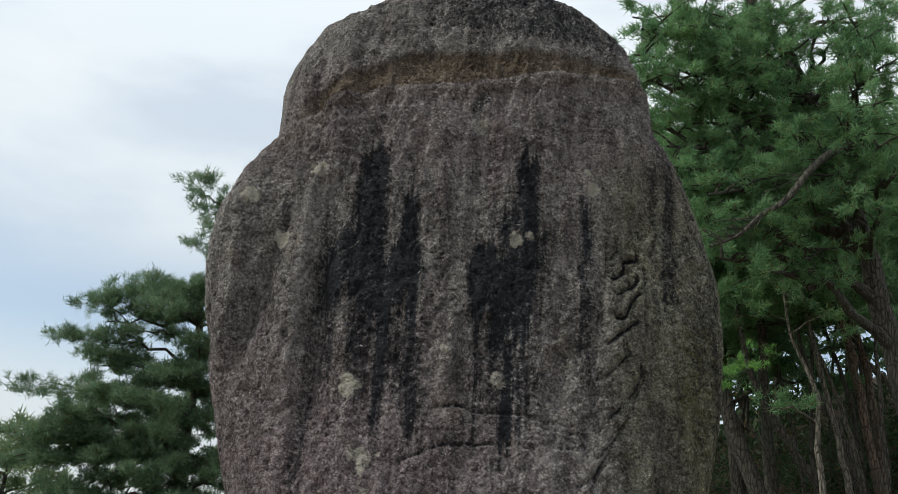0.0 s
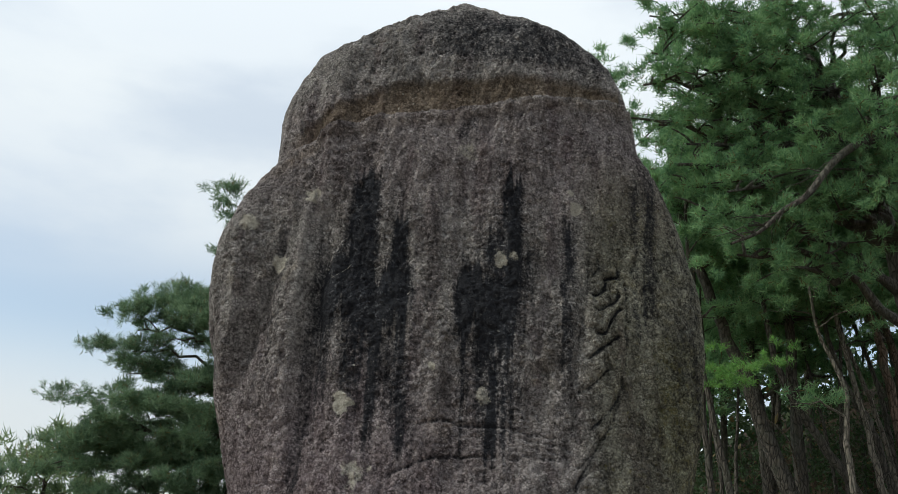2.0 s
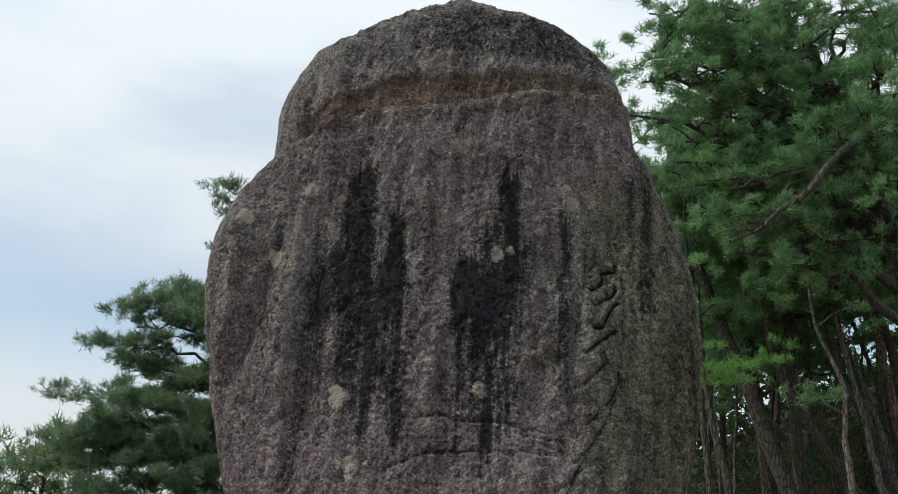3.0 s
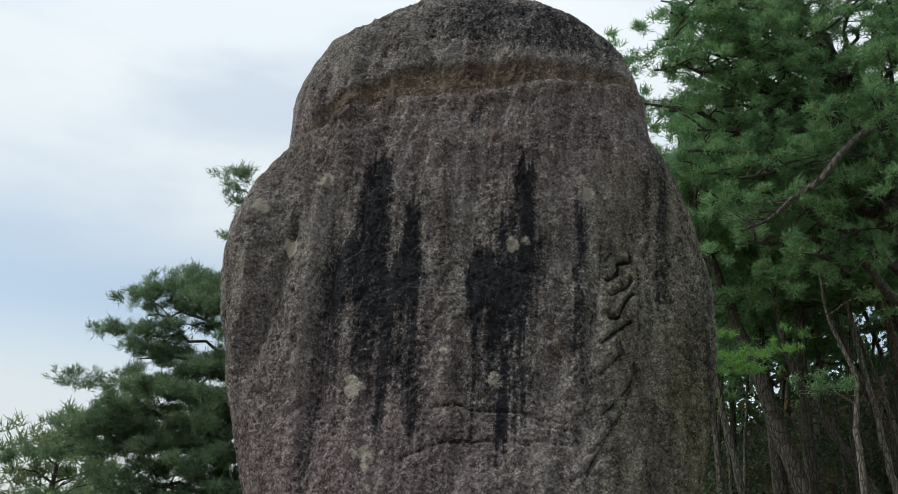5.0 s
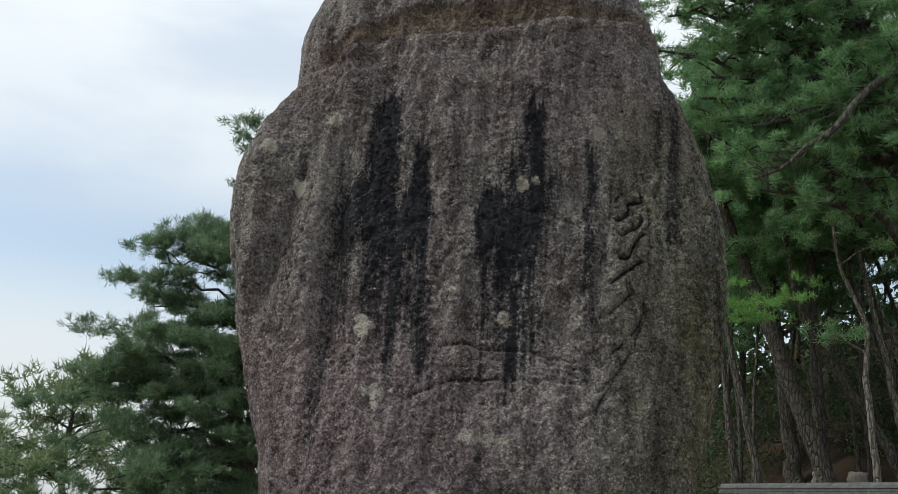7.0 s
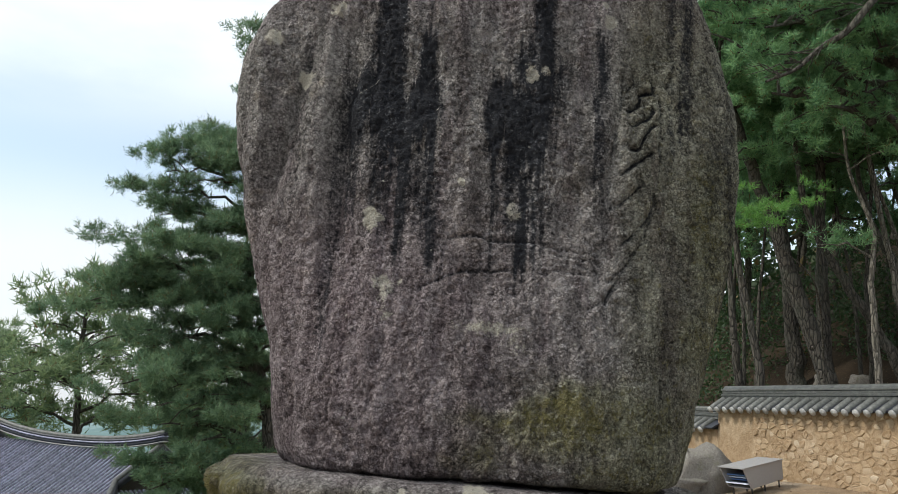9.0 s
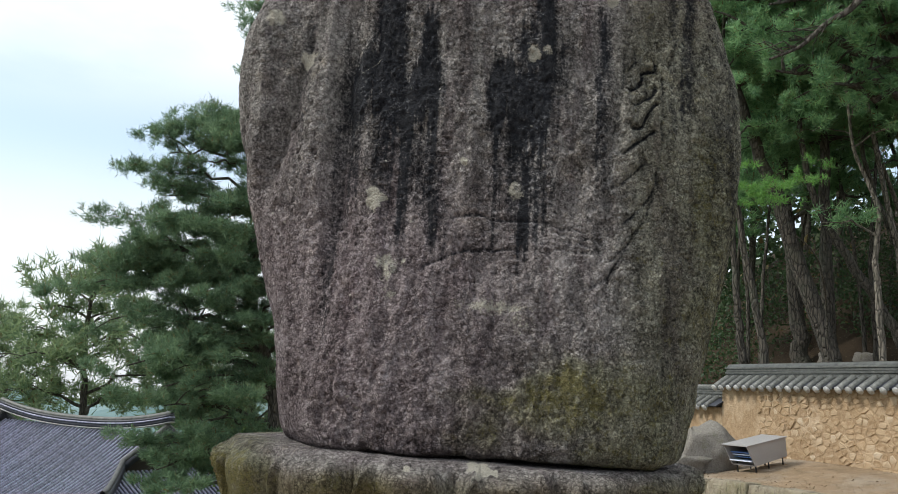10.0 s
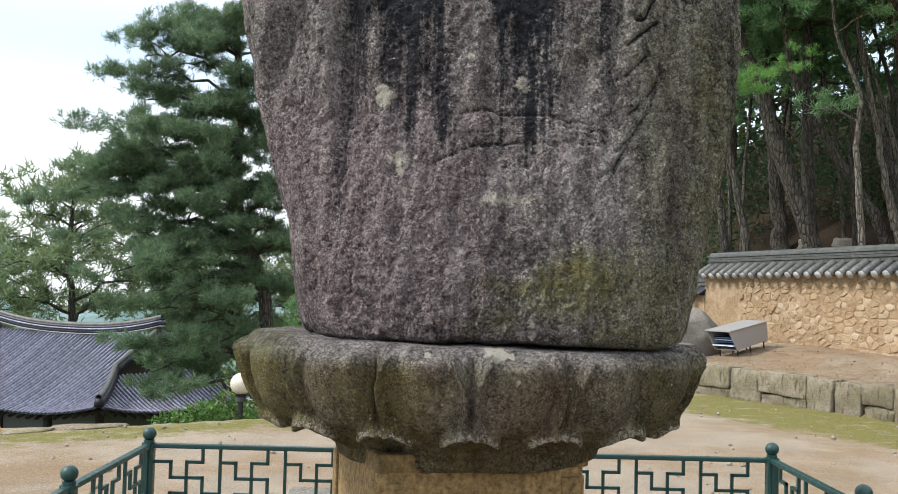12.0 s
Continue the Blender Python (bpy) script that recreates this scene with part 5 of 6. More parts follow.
# the pine beyond the rim of the yard
pine("pine_tree", "old pine with layered dark green boughs rising beyond the yard rim",
     stem((-3.4, 20.8), (-3.6, 20.8, -1.5), (-3.85, 20.8, 1.5), (-4.38, 20.8, 3.24), (-4.5, 20.8, 5.6), (-4.55, 20.8, 7.6), (-4.3, 20.9, 9.4)), 0.20,
     [(-4.20, 19.70, 7.40), (-5.50, 20.40, 7.38), (-6.20, 20.30, 7.30), (-3.30, 20.60, 7.20), (-4.70, 19.80, 7.16), (-5.90, 20.40, 7.00), (-5.20, 20.20, 6.80),
      (-4.70, 19.70, 6.70), (-6.50, 20.40, 6.60), (-5.60, 19.80, 6.30), (-3.50, 20.00, 6.20), (-6.45, 20.20, 6.10), (-4.20, 19.60, 6.00), (-6.60, 20.70, 5.70),
      (-3.40, 20.20, 5.40), (-4.80, 19.70, 5.30), (-6.90, 20.50, 5.10), (-5.90, 19.60, 4.90), (-3.50, 20.00, 4.70), (-4.30, 19.60, 4.60), (-2.80, 20.90, 4.60),
      (-7.35, 20.60, 4.40), (-5.30, 19.90, 4.20), (-7.00, 20.30, 4.20), (-3.20, 20.40, 3.90), (-7.45, 20.40, 3.90), (-4.70, 19.70, 3.90), (-6.65, 20.20, 3.80),
      (-7.75, 20.60, 3.60), (-6.20, 19.70, 3.60), (-3.60, 19.80, 3.30), (-5.40, 19.70, 3.10), (-6.95, 20.20, 2.90), (-6.35, 19.90, 2.70), (-3.10, 20.10, 2.60),
      (-4.90, 19.70, 2.60), (-6.00, 19.60, 2.30), (-6.75, 19.90, 1.90), (-5.95, 19.70, 1.50), (-4.97, 20.60, 9.80), (-5.70, 19.60, 1.84), (-5.82, 19.60, 1.13),
      (-5.62, 19.60, -0.05), (-5.72, 19.50, -0.63), (-5.50, 19.70, 0.66), (-5.32, 19.80, 1.37), (-6.30, 19.80, 1.95), (-5.57, 19.70, 2.44), (-5.88, 19.70, -0.18),
      (-5.39, 19.80, 0.18), (-4.37, 20.80, 6.09), (-4.17, 20.60, 5.17), (-3.92, 20.90, 4.46), (-4.40, 20.50, 4.64), (-3.83, 21.10, 3.71), (-4.64, 20.40, 5.62),
      (-4.00, 20.90, 2.99), (-3.65, 21.20, 2.43), (-4.24, 20.60, 3.78), (-5.78, 20.30, 3.70), (-5.33, 20.30, 4.58), (-5.28, 20.50, 5.37), (-6.15, 20.30, 3.69),
      (-4.83, 20.40, 3.86), (-5.39, 20.30, 2.97), (-3.54, 21.30, 1.67)],
     auto=9, t0=0.45, reach=2.0, arc=(-70, 110), seed=3, tufts=78, pad_r=0.58, size=0.15, k=14, wide=0.017, leaf_mat=NEEDLEBLUE, bare=0.5, thick=2.6, flat=0.24)

# ---- pines on the slope above the garden wall ----
pine("pine_tree", "leaning pine on the slope above the tiled wall", stem((9.1, 22.5), (8.94, 22.5, 2.98), (7.78, 22.5, 6.45), (7.07, 22.4, 8.05), (6.2, 22.2, 10.4), (5.8, 22, 12.5)), 0.26,
     [(5.0, 21, 11.0), (6.8, 20.4, 11.4), (7.6, 21, 11.6)], auto=6, t0=0.75, reach=2.4, seed=11, tufts=60, pad_r=0.7, size=0.2, k=12, wide=0.022, group="pines on the slope")
pine("pine_tree", "tall straight pine on the slope above the tiled wall", stem((9.15, 23), (9.09, 23, 3.2), (8.98, 23, 7.24), (8.93, 23, 9.5), (8.8, 23, 15)), 0.22,
     auto=12, t0=0.62, reach=3.0, seed=12, tufts=60, pad_r=0.75, size=0.2, k=12, wide=0.022, group="pines on the slope")
pine("pine_tree", "slim pine on the slope above the tiled wall", stem((7.15, 21.8), (7.05, 21.5, 2.79), (6.52, 21.5, 5.53), (6.1, 21.3, 8.2), (5.9, 21.3, 12.0)), 0.12,
     auto=7, t0=0.74, reach=1.7, seed=13, tufts=50, pad_r=0.6, size=0.2, k=12, wide=0.022, group="pines on the slope")
pine("pine_tree", "slim pale-barked bent tree on the slope above the tiled wall", stem((9.1, 20), (9.05, 20, 2.89), (8.92, 20, 4.97), (8.96, 20, 6.15), (8.47, 20, 7.43), (8.3, 20, 9.0)), 0.095,
     [(7.73, 19.9, 5.72)], auto=5, t0=0.80, reach=1.6, seed=14, tufts=22, pad_r=0.5, size=0.2, k=10, wide=0.022, bark_mat=BARKPALE, group="pines on the slope")
pine("pine_tree", "dark slim pine on the slope above the tiled wall", stem((6.9, 22.6), (6.84, 22.5, 2.87), (6.65, 22.5, 4.72), (6.5, 22.5, 8.0), (6.4, 22.5, 12.0)), 0.13,
     auto=7, t0=0.76, reach=1.6, seed=15, tufts=50, pad_r=0.6, size=0.2, k=12, wide=0.022, group="pines on the slope")
pine("pine_tree", "leaning pine on the slope above the tiled wall", stem((10.9, 22), (10.55, 22, 4.2), (10.2, 22, 5.99), (9.51, 22, 9.7), (9.1, 22, 13.0)), 0.11, bark_mat=BARKPALE,
     auto=9, t0=0.72, reach=2.6, seed=16, tufts=60, pad_r=0.7, size=0.2, k=12, wide=0.022, group="pines on the slope")
pine("pine_tree", "dark leaning pine on the slope above the tiled wall", stem((10.8, 22.4), (10.2, 22.3, 4.0), (9.16, 22.2, 5.43), (8.3, 22, 6.9), (8.0, 22, 8.6), (7.9, 22, 12.0)), 0.15,
     auto=6, t0=0.8, reach=1.5, seed=17, tufts=50, pad_r=0.6, size=0.2, k=12, wide=0.022, group="pines on the slope")
pine("pine_tree", "thick dark pine deeper in the wood", stem((9.5, 26), (9.28, 26, 4.94), (8.85, 26, 10.0), (8.6, 26, 15.5)), 0.26,
     auto=15, t0=0.48, reach=3.2, seed=18, tufts=60, pad_r=0.85, size=0.24, k=12, wide=0.028, group="pines on the slope")
# the great pine that overhangs the stone
GREAT = pine("pine_tree", "great spreading pine overhanging the yard from the slope", stem((10.6, 18.6), (10.3, 18.8, 6.0), (9.51, 19, 10.6), (8.86, 19, 12.67), (7.94, 19, 14.4), (7.0, 18.6, 16.0)), 0.30,
     [(4.14, 16.80, 13.05), (4.68, 16.80, 12.69), (5.15, 17.20, 12.16), (5.64, 16.80, 13.07), (6.41, 17.30, 12.76), (6.13, 17.10, 11.80), (6.82, 17.00, 13.45), (7.91, 17.80, 13.93), (8.68, 16.80, 13.10), (9.15, 16.30, 12.98), (9.00, 16.40, 12.03), (5.19, 17.40, 11.34), (5.48, 17.20, 10.93), (6.80, 17.40, 12.37),
      (7.53, 16.00, 10.05), (7.87, 15.50, 10.32), (8.38, 15.40, 9.85), (8.57, 15.40, 10.81), (7.78, 15.80, 9.45), (7.14, 16.30, 9.79), (8.70, 15.60, 9.33), (8.52, 16.20, 11.54),
      (5.41, 16.20, 8.94), (6.13, 16.50, 9.30), (6.69, 16.40, 9.07), (5.77, 16.20, 8.28), (7.64, 16.70, 8.86), (8.41, 16.40, 8.93), (5.64, 16.50, 7.81), (6.62, 16.80, 7.76), (7.50, 17.00, 8.13),
      (4.20, 16.90, 12.23), (4.49, 16.80, 11.61), (4.83, 17.20, 11.00), (4.27, 16.60, 12.66), (4.86, 16.90, 10.22), (5.20, 16.90, 13.36),
      (3.99, 16.80, 11.43), (4.34, 17.00, 10.66), (4.59, 16.90, 9.76), (4.88, 17.00, 9.34), (5.15, 17.00, 8.76),
      (8.13, 16.80, 12.10), (8.68, 16.40, 12.46), (7.12, 16.90, 12.80), (7.71, 17.00, 11.70), (9.21, 16.10, 12.07), (8.24, 16.60, 13.35), (5.59, 16.70, 11.99), (6.44, 17.20, 11.22),
      (5.6, 16.8, 14.4), (7.4, 16.0, 15.0), (9.0, 15.8, 14.6)],
     auto=4, t0=0.75, reach=2.6, seed=21, tufts=28, pad_r=0.54, size=0.16, k=14, wide=0.020, bare=0.60, thick=2.4, flat=0.40)


def dead_bough(tree):
    """A crooked bough, its outer half bare and bristling with dead twigs."""
    rng = np.random.default_rng(31)
    line = smooth_path([(9.5, 18.9, 10.6), (8.92, 16.9, 10.5), (8.09, 16.2, 10.15), (7.38, 15.9, 9.6), (6.69, 15.7, 8.74), (6.24, 15.7, 8.42), (5.8, 15.7, 7.99), (5.26, 15.7, 7.72)], 30)
    bough = put("bough", mesh_of("bough", *tube(line, np.linspace(0.11, 0.022, 30), 8), BARK), tree)
    for k in range(22):
        i = int(rng.integers(12, 29))
        tip = line[i] + np.array([rng.uniform(-0.9, 0.1), rng.uniform(-0.3, 0.3), rng.uniform(-0.55, 0.25)])
        put("twig", mesh_of("twig", *tube(limb_line(rng, line[i], tip, 6, 0.05, 0.06), np.linspace(0.016, 0.005, 6), 5), BARK), bough)


dead_bough(GREAT)
# a low bright bough beside the stone
pine("pine_tree", "young bright green pine sapling leaning from the slope", stem((7.4, 18.6), (7.2, 18.2, 3.2), (6.5, 16.8, 4.4), (5.4, 15.5, 4.8)), 0.03,
     [(5.71, 15.3, 5.48), (5.24, 15.3, 5.25), (4.77, 15.3, 5.28), (4.65, 15.3, 5.38), (4.80, 15.3, 5.13), (5.9, 16.0, 5.7), (6.4, 16.2, 5.9), (4.95, 15.6, 5.35)], auto=0, seed=22, tufts=11, pad_r=0.24, size=0.11, k=11, wide=0.012,
     leaf_mat=NEEDLELIGHT, bare=0.80, flat=0.09, thick=1.6)
# stems that stand together higher on the slope
for where, r, seed_, label_, skin in (
        (stem((11.6, 22.5), (11.44, 22.5, 4.44), (11.11, 22.5, 7.3), (10.84, 22.5, 8.59), (10.33, 22.5, 10.84), (10.0, 22.4, 14.0)), 0.15, 61, "reddish leaning pine high on the wooded slope", BARKRED),
        (stem((12.0, 23.0), (11.84, 23, 4.51), (11.65, 23, 7.44), (11.13, 23, 9.35), (10.78, 23, 10.89), (10.4, 23, 14.5)), 0.14, 62, "reddish leaning pine high on the wooded slope", BARKRED),
        (stem((13.6, 24.0), (13.11, 24, 9.16), (12.62, 24, 10.41), (12.13, 24, 11.37), (11.5, 24, 14.5)), 0.11, 63, "slim pale pine leaning on the wooded slope", BARKPALE),
        (stem((13.6, 24.2), (12.92, 24, 7.14), (12.1, 24, 7.99), (11.2, 24, 9.4), (10.9, 24, 12.0)), 0.13, 64, "slim pale pine leaning on the wooded slope", BARKPALE),
        (stem((11.5, 23.0), (11.09, 23, 5.83), (10.55, 23, 7.5), (10.18, 23, 8.66), (9.96, 23, 10.03), (9.8, 23, 12.0)), 0.075, 65, "thin grey-stemmed pine on the wooded slope", BARKPALE),
        (stem((11.3, 22.4), (10.91, 22.4, 4.39), (10.59, 22.4, 5.7), (10.09, 22.4, 6.63), (9.62, 22.4, 8.31), (9.4, 22.4, 11.0)), 0.13, 66, "leaning grey pine on the wooded slope", BARK)):
    pine("pine_tree", label_, where, r, auto=6, t0=0.74, reach=1.7, seed=seed_, tufts=40, pad_r=0.6, size=0.2, k=12, wide=0.024, bark_mat=skin, group="pines on the slope", bare=0.5)

# ---- the wood behind: three grown trees repeated ----
def wood_variant(seed, high, leaf, label):
    return pine("pine_tree", label, [(0, 0, -0.4), (0.15, 0.1, high * 0.4), (-0.1, 0.2, high * 0.75), (0.1, 0, high)], 0.17, auto=17, t0=0.36, reach=3.3, seed=seed,
                tufts=26 if high > 10 else 17, pad_r=1.0, size=0.34, k=9, wide=0.05, leaf_mat=leaf, group="trees of the wood")


def slim_stems():
    """Thin bare-stemmed trees with high crowns among the pines."""
    rng = random.Random(15)
    first = pine("slim_tree", "thin bare-stemmed tree with a high crown in the wood", [(0, 0, -0.4), (0.2, 0.1, 3.0), (-0.15, 0.1, 6.5), (0.1, 0, 10.5)], 0.075, auto=9, t0=0.62, reach=1.7, seed=51,
                 tufts=26, pad_r=0.7, size=0.26, k=9, wide=0.035, bark_mat=BARK, leaf_mat=NEEDLE, group="slim trees of the wood")
    spots = [(10.6, 24.6), (11.6, 23.4), (8.2, 25.4), (12.4, 27.0), (7.4, 24.2), (9.9, 27.6), (13.6, 24.8), (11.0, 21.2), (12.2, 20.4), (14.2, 27.6), (8.7, 29), (12.9, 22.2), (10.2, 22.9), (15.2, 24.0), (6.6, 26.4)]
    for n, (x, y) in enumerate(spots):
        m = pose(x, y, float(height(x, y)), rng.uniform(-6, 6), rng.uniform(-8, 4), rng.uniform(0, 360))
        s = rng.uniform(0.8, 1.15)
        ob = copy_thing(first, m) if n else first
        ob.matrix_basis = m @ Matrix.Scale(s, 4)


slim_stems()


def wood():
    rng = random.Random(5)
    kinds = [wood_variant(41, 11.0, NEEDLE, "pine in the dark wood on the slope"), wood_variant(42, 13.0, NEEDLE, "tall pine in the dark wood on the slope"),
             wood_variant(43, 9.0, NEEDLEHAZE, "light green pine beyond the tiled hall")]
    slope = [(13.9, 28.5), (12.4, 31), (15.4, 32), (10.2, 33), (18.5, 28), (13.2, 36), (8.0, 33), (18.5, 34), (9.6, 39), (15, 41), (21, 31), (12, 46), (17.5, 24.0), (22, 40)]
    valley = [(-15.6, 41, 1.18), (-21, 44, 0.95), (-12.0, 45, 0.9), (-9.2, 44, 0.95), (-6.6, 47, 1.0), (-28, 50, 1.1), (-14, 55, 0.85), (-4.2, 41, 0.9), (-20, 60, 0.9), (-2, 50, 1.0)][:8]
    first = [True, True, True]
    for n, (x, y) in enumerate(slope):
        k = n % 2
        m = pose(x, y, float(height(x, y)), 0, 0, rng.uniform(0, 360))
        s = rng.uniform(0.7, 0.95)
        ob = kinds[k] if first[k] else copy_thing(kinds[k], m)
        first[k] = False
        ob.matrix_basis = m @ Matrix.Scale(s, 4)
    for n, (x, y, s) in enumerate(valley):
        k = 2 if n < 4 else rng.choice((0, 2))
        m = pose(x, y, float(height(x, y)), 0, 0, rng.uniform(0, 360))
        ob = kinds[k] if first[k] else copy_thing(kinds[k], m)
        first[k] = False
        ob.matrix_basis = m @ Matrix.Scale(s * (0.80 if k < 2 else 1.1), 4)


wood()


# ---- leafy growth: weeds by the lamp, shrubs, leaf litter, gravel ----
def leaf_cloud(name, label, category, spots, leaf, material, seed, kind="stuff"):
    """Many small pointed leaves in mounds; spots are (x, y, z, radius, height, count)."""
    rng = np.random.default_rng(seed)
    vs = []
    for x, y, z, r, h, n in spots:
        q = rng.normal(size=(n, 3))
        q /= np.linalg.norm(q, axis=1)[:, None]
        q *= rng.uniform(0.2, 1, (n, 1)) ** 0.5
        c = np.array([x, y, z + h * 0.5]) + q * [r, r, h * 0.5]
        d = rng.normal(size=(n, 3)) + q * 0.8
        d /= np.linalg.norm(d, axis=1)[:, None]
        s = np.cross(d, rng.normal(size=(n, 3)))
        s /= np.linalg.norm(s, axis=1)[:, None]
        L = leaf * rng.uniform(0.6, 1.3, (n, 1))
        vs.append(np.stack([c, c + d * L * 0.5 + s * L * 0.22, c + d * L, c + d * L * 0.5 - s * L * 0.22], 1).reshape(-1, 3))
    v = np.concatenate(vs)
    ob = put(name, mesh_of(name, v, np.arange(len(v)).reshape(-1, 4), material, flat=True))
    return tagged(ob, label, category, kind=kind)


leaf_cloud("weeds", "green leafy weeds growing at the yard rim beside the lamp", "weeds",
           [(-3.05, 12.45, -0.3, 0.3, 0.42, 700), (-2.8, 12.75, -0.3, 0.25, 0.54, 500), (-3.45, 12.4, -0.35, 0.28, 0.34, 400), (-2.3, 12.6, -0.35, 0.3, 0.45, 500), (-1.7, 12.9, -0.4, 0.45, 0.5, 500)], 0.075, FERN, 1)
leaf_cloud("shrubs", "sunlit leafy shrubs beyond the tiled hall", "shrubs",
           [(-6.2, 33, -4.5, 1.6, 5.0, 2600), (-4.6, 34, -4.5, 1.8, 5.4, 2600), (-3.0, 33, -4.5, 1.6, 4.8, 2200), (-8.2, 38, -5, 2.0, 5.0, 2000), (-1.5, 30, -4.5, 2, 4.4, 2000)], 0.16, BROAD, 2)
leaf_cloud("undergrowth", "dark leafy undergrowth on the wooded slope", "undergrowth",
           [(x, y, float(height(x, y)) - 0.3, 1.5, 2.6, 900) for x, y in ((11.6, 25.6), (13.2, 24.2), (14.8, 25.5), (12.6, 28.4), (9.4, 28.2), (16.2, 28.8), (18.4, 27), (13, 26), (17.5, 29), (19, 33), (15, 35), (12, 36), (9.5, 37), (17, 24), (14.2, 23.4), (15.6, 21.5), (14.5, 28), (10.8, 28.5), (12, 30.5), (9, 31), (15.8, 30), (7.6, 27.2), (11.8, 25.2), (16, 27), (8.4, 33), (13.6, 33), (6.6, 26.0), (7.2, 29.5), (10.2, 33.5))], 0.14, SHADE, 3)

leaf_cloud("ferns", "pale green ferns on the leaf-strewn slope", "ferns", [(8.34, 24.00, float(height(8.34, 24.00)) - 0.05, 0.28, 0.5, 260), (8.63, 24.00, float(height(8.63, 24.00)) - 0.05, 0.28, 0.5, 260), (8.85, 24.00, float(height(8.85, 24.00)) - 0.05, 0.28, 0.5, 260)], 0.13, BROAD, 9)
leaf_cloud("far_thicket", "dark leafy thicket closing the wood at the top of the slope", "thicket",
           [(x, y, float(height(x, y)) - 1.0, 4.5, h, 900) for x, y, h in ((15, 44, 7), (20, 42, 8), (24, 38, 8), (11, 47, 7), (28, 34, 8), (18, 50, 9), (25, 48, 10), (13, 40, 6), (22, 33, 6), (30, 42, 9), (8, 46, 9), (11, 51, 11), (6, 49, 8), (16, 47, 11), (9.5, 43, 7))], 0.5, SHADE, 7)


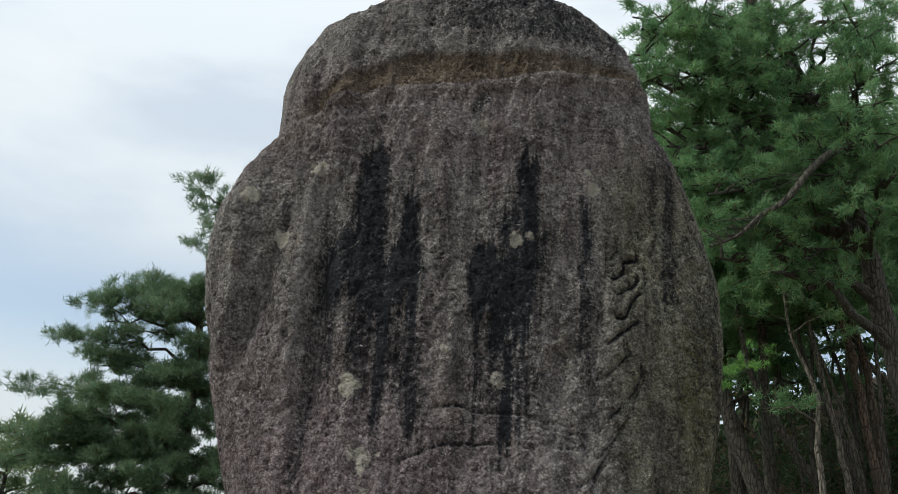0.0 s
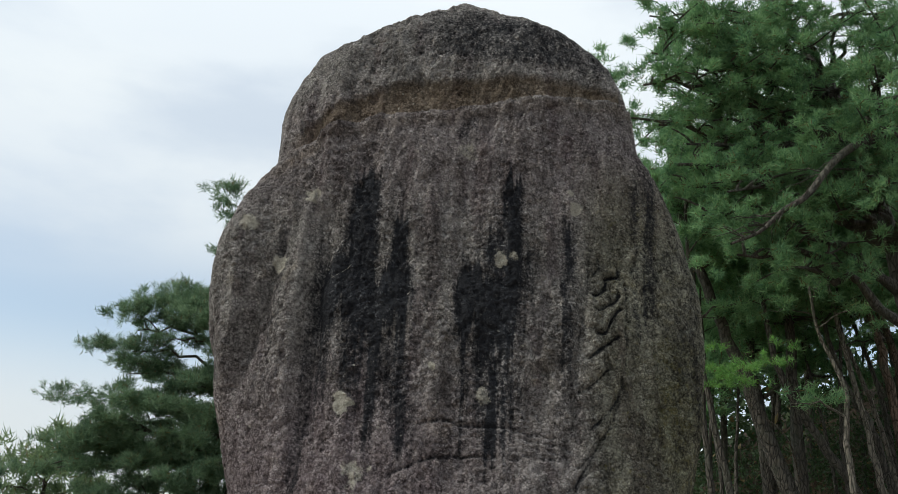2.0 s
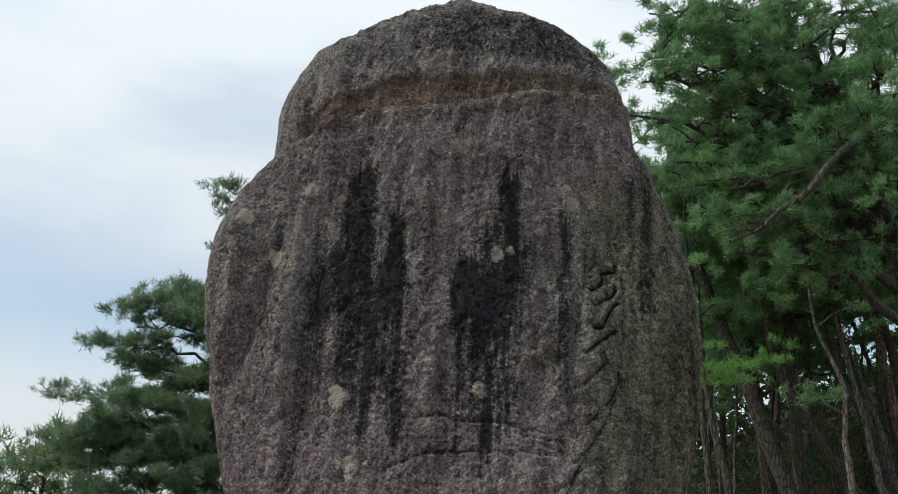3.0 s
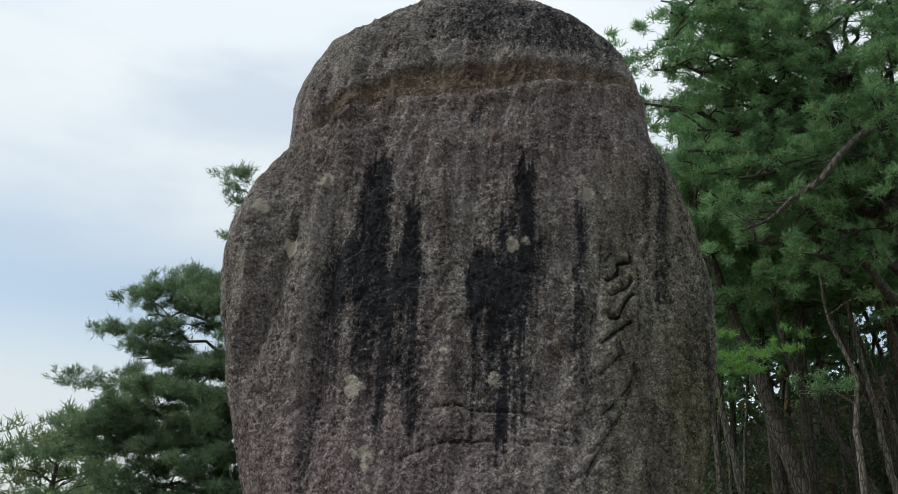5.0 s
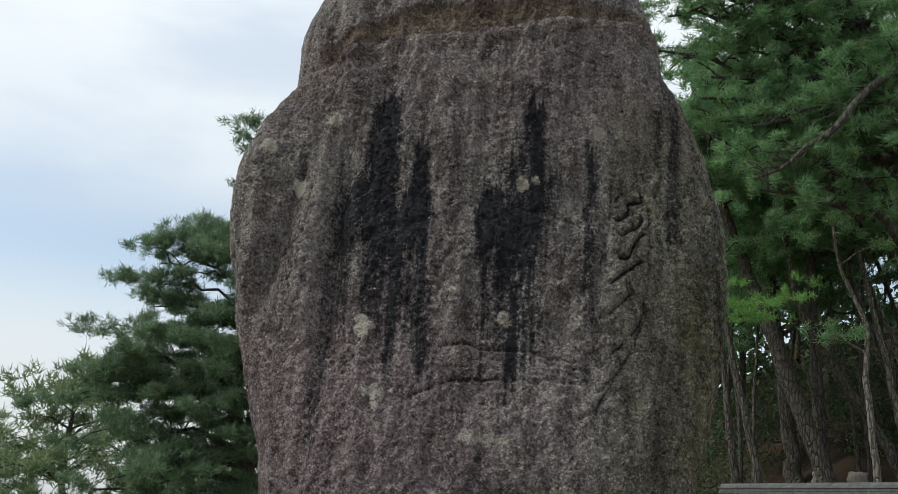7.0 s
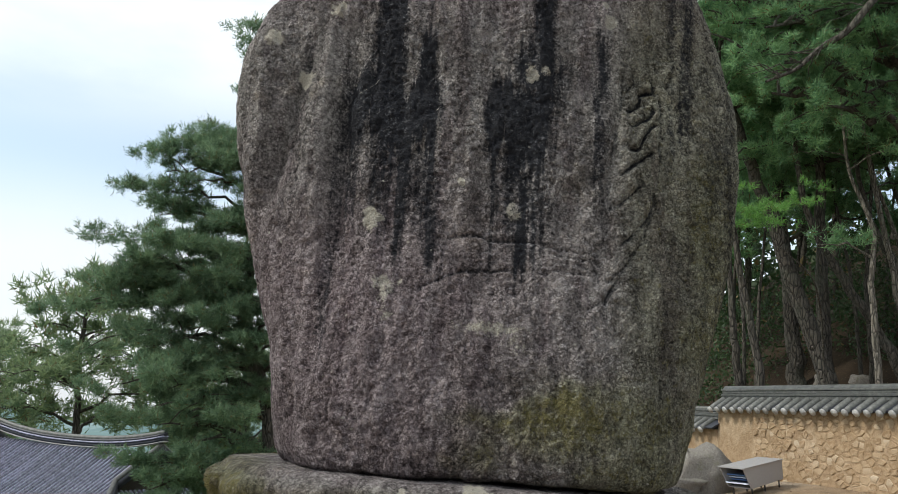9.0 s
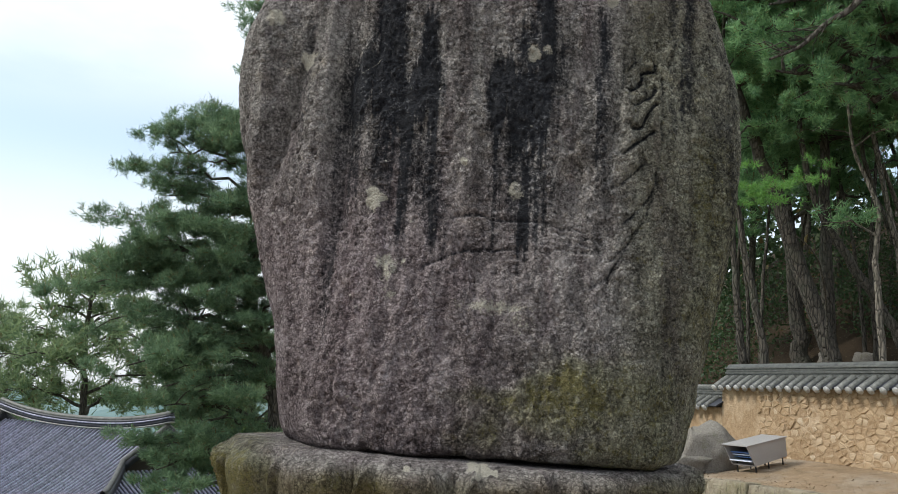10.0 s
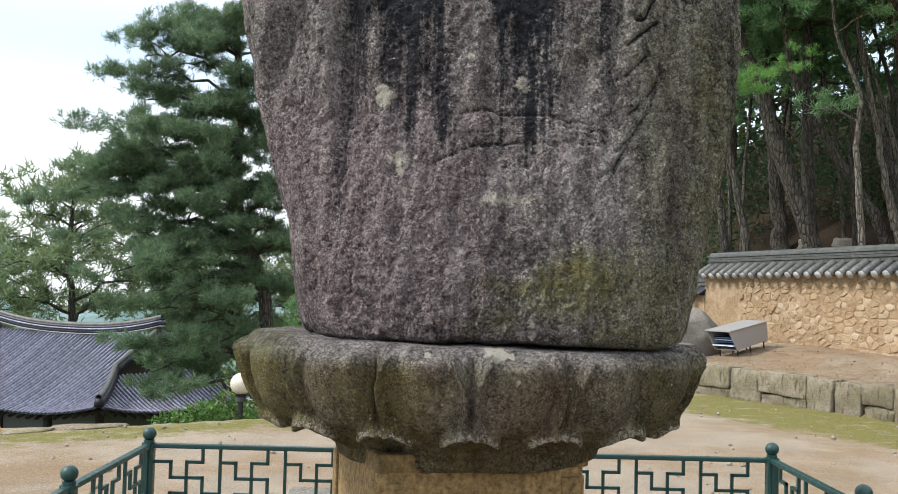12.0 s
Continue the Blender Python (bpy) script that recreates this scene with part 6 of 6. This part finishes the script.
def scatter():
    rng = np.random.default_rng(8)
    # dry leaves on the terrace and slope
    u, s = rng.uniform(-3, 11, 5200), np.abs(rng.normal(0, 1.0, 5200)) * 1.3 + 0.25
    x, y = KERB0[0] + KERB_DIR[0] * u + KERB_IN[0] * s, KERB0[1] + KERB_DIR[1] * u + KERB_IN[1] * s
    x2, y2 = rng.uniform(6, 16, 4200), rng.uniform(18, 32, 4200)
    x, y = np.r_[x, x2], np.r_[y, y2]
    z = height(x, y) + 0.012
    n = len(x)
    a, L = rng.uniform(0, 6.28, n), rng.uniform(0.010, 0.028, n)
    d = np.stack([np.cos(a), np.sin(a), rng.normal(0, 0.25, n)], -1) * L[:, None]
    e = np.stack([-np.sin(a), np.cos(a), rng.normal(0, 0.3, n)], -1) * L[:, None] * 0.45
    c = np.stack([x, y, z], -1)
    v = np.stack([c - d, c + e, c + d, c - e], 1).reshape(-1, 3)
    tagged(put("leaf_litter", mesh_of("leaf_litter", v, np.arange(4 * n).reshape(-1, 4), DRYLEAF, flat=True)), "dry brown leaf litter below the clay wall", "leaves", kind="stuff")
    # gravel on the yard
    n = 700
    x, y = rng.uniform(-6, 7, n), rng.uniform(5.5, 15, n)
    keep = (beyond(x, y, EDGE, EDGE_OUT) < -0.1) & (beyond(x, y, KERB0, KERB_IN) < -0.1)
    x, y = x[keep], y[keep]
    r = 0.006 + 0.030 * rng.uniform(0, 1, len(x)) ** 4
    o = np.array([(1, 0, 0), (0, 1, 0), (-1, 0, 0), (0, -1, 0), (0, 0, 0.8), (0, 0, -0.8)])
    f = np.array([(0, 1, 4), (1, 2, 4), (2, 3, 4), (3, 0, 4), (1, 0, 5), (2, 1, 5), (3, 2, 5), (0, 3, 5)])
    v = np.stack([x, y, height(x, y) + 0.3 * r], -1)[:, None] + r[:, None, None] * (o + rng.normal(0, 0.22, (len(x), 6, 3)))
    tagged(put("gravel", mesh_of("gravel", v.reshape(-1, 3), (np.arange(len(x))[:, None, None] * 6 + f).reshape(-1, 3), PALE, flat=True)), "loose pale gravel on the sandy yard", "gravel", kind="stuff")


scatter()


# ---- rocks on the slope ----
rng_rock = random.Random(12)
for k, (x, y, w) in enumerate(((7.6, 24.3, 0.7), (8.5, 24.5, 0.55), (8.2, 25.2, 0.8), (7.0, 24.8, 0.6), (7.3, 25.5, 0.5), (9.9, 25.3, 0.5), (11.6, 22.6, 1.3), (10.3, 23.8, 0.5), (6.5, 24.2, 0.5), (12.4, 25, 0.8))):
    me = lump("rock", (w, w * 0.8, w * 0.7), 70 + k, 4, 0.2)
    me.materials.append(BOULDER)
    tagged(put("rock", me, None, pose(x, y, float(height(x, y)) + w * 0.16, 0, 0, rng_rock.uniform(0, 180))), "grey weathered rock half buried in the leaf-strewn slope", "rock", "rocks on the slope")


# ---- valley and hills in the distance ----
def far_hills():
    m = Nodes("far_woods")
    # blue haze of distance is painted into the woods' colour
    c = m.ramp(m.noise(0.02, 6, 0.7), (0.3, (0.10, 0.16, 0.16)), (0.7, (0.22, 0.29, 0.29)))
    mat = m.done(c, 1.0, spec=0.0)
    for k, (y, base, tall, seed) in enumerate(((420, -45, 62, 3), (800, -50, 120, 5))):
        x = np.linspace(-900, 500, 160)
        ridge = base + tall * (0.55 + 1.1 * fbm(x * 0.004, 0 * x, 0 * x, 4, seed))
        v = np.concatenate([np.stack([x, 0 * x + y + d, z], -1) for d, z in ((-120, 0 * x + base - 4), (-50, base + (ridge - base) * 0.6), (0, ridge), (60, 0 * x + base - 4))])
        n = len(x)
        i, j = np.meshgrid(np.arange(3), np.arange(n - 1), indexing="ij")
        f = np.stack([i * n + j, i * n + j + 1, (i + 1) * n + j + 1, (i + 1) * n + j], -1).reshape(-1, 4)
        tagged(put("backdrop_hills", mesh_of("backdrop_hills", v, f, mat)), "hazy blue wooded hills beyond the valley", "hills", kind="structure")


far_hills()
wall_stones(UPPER, 1.35, 6.6, 0.66, 2.17, 300)
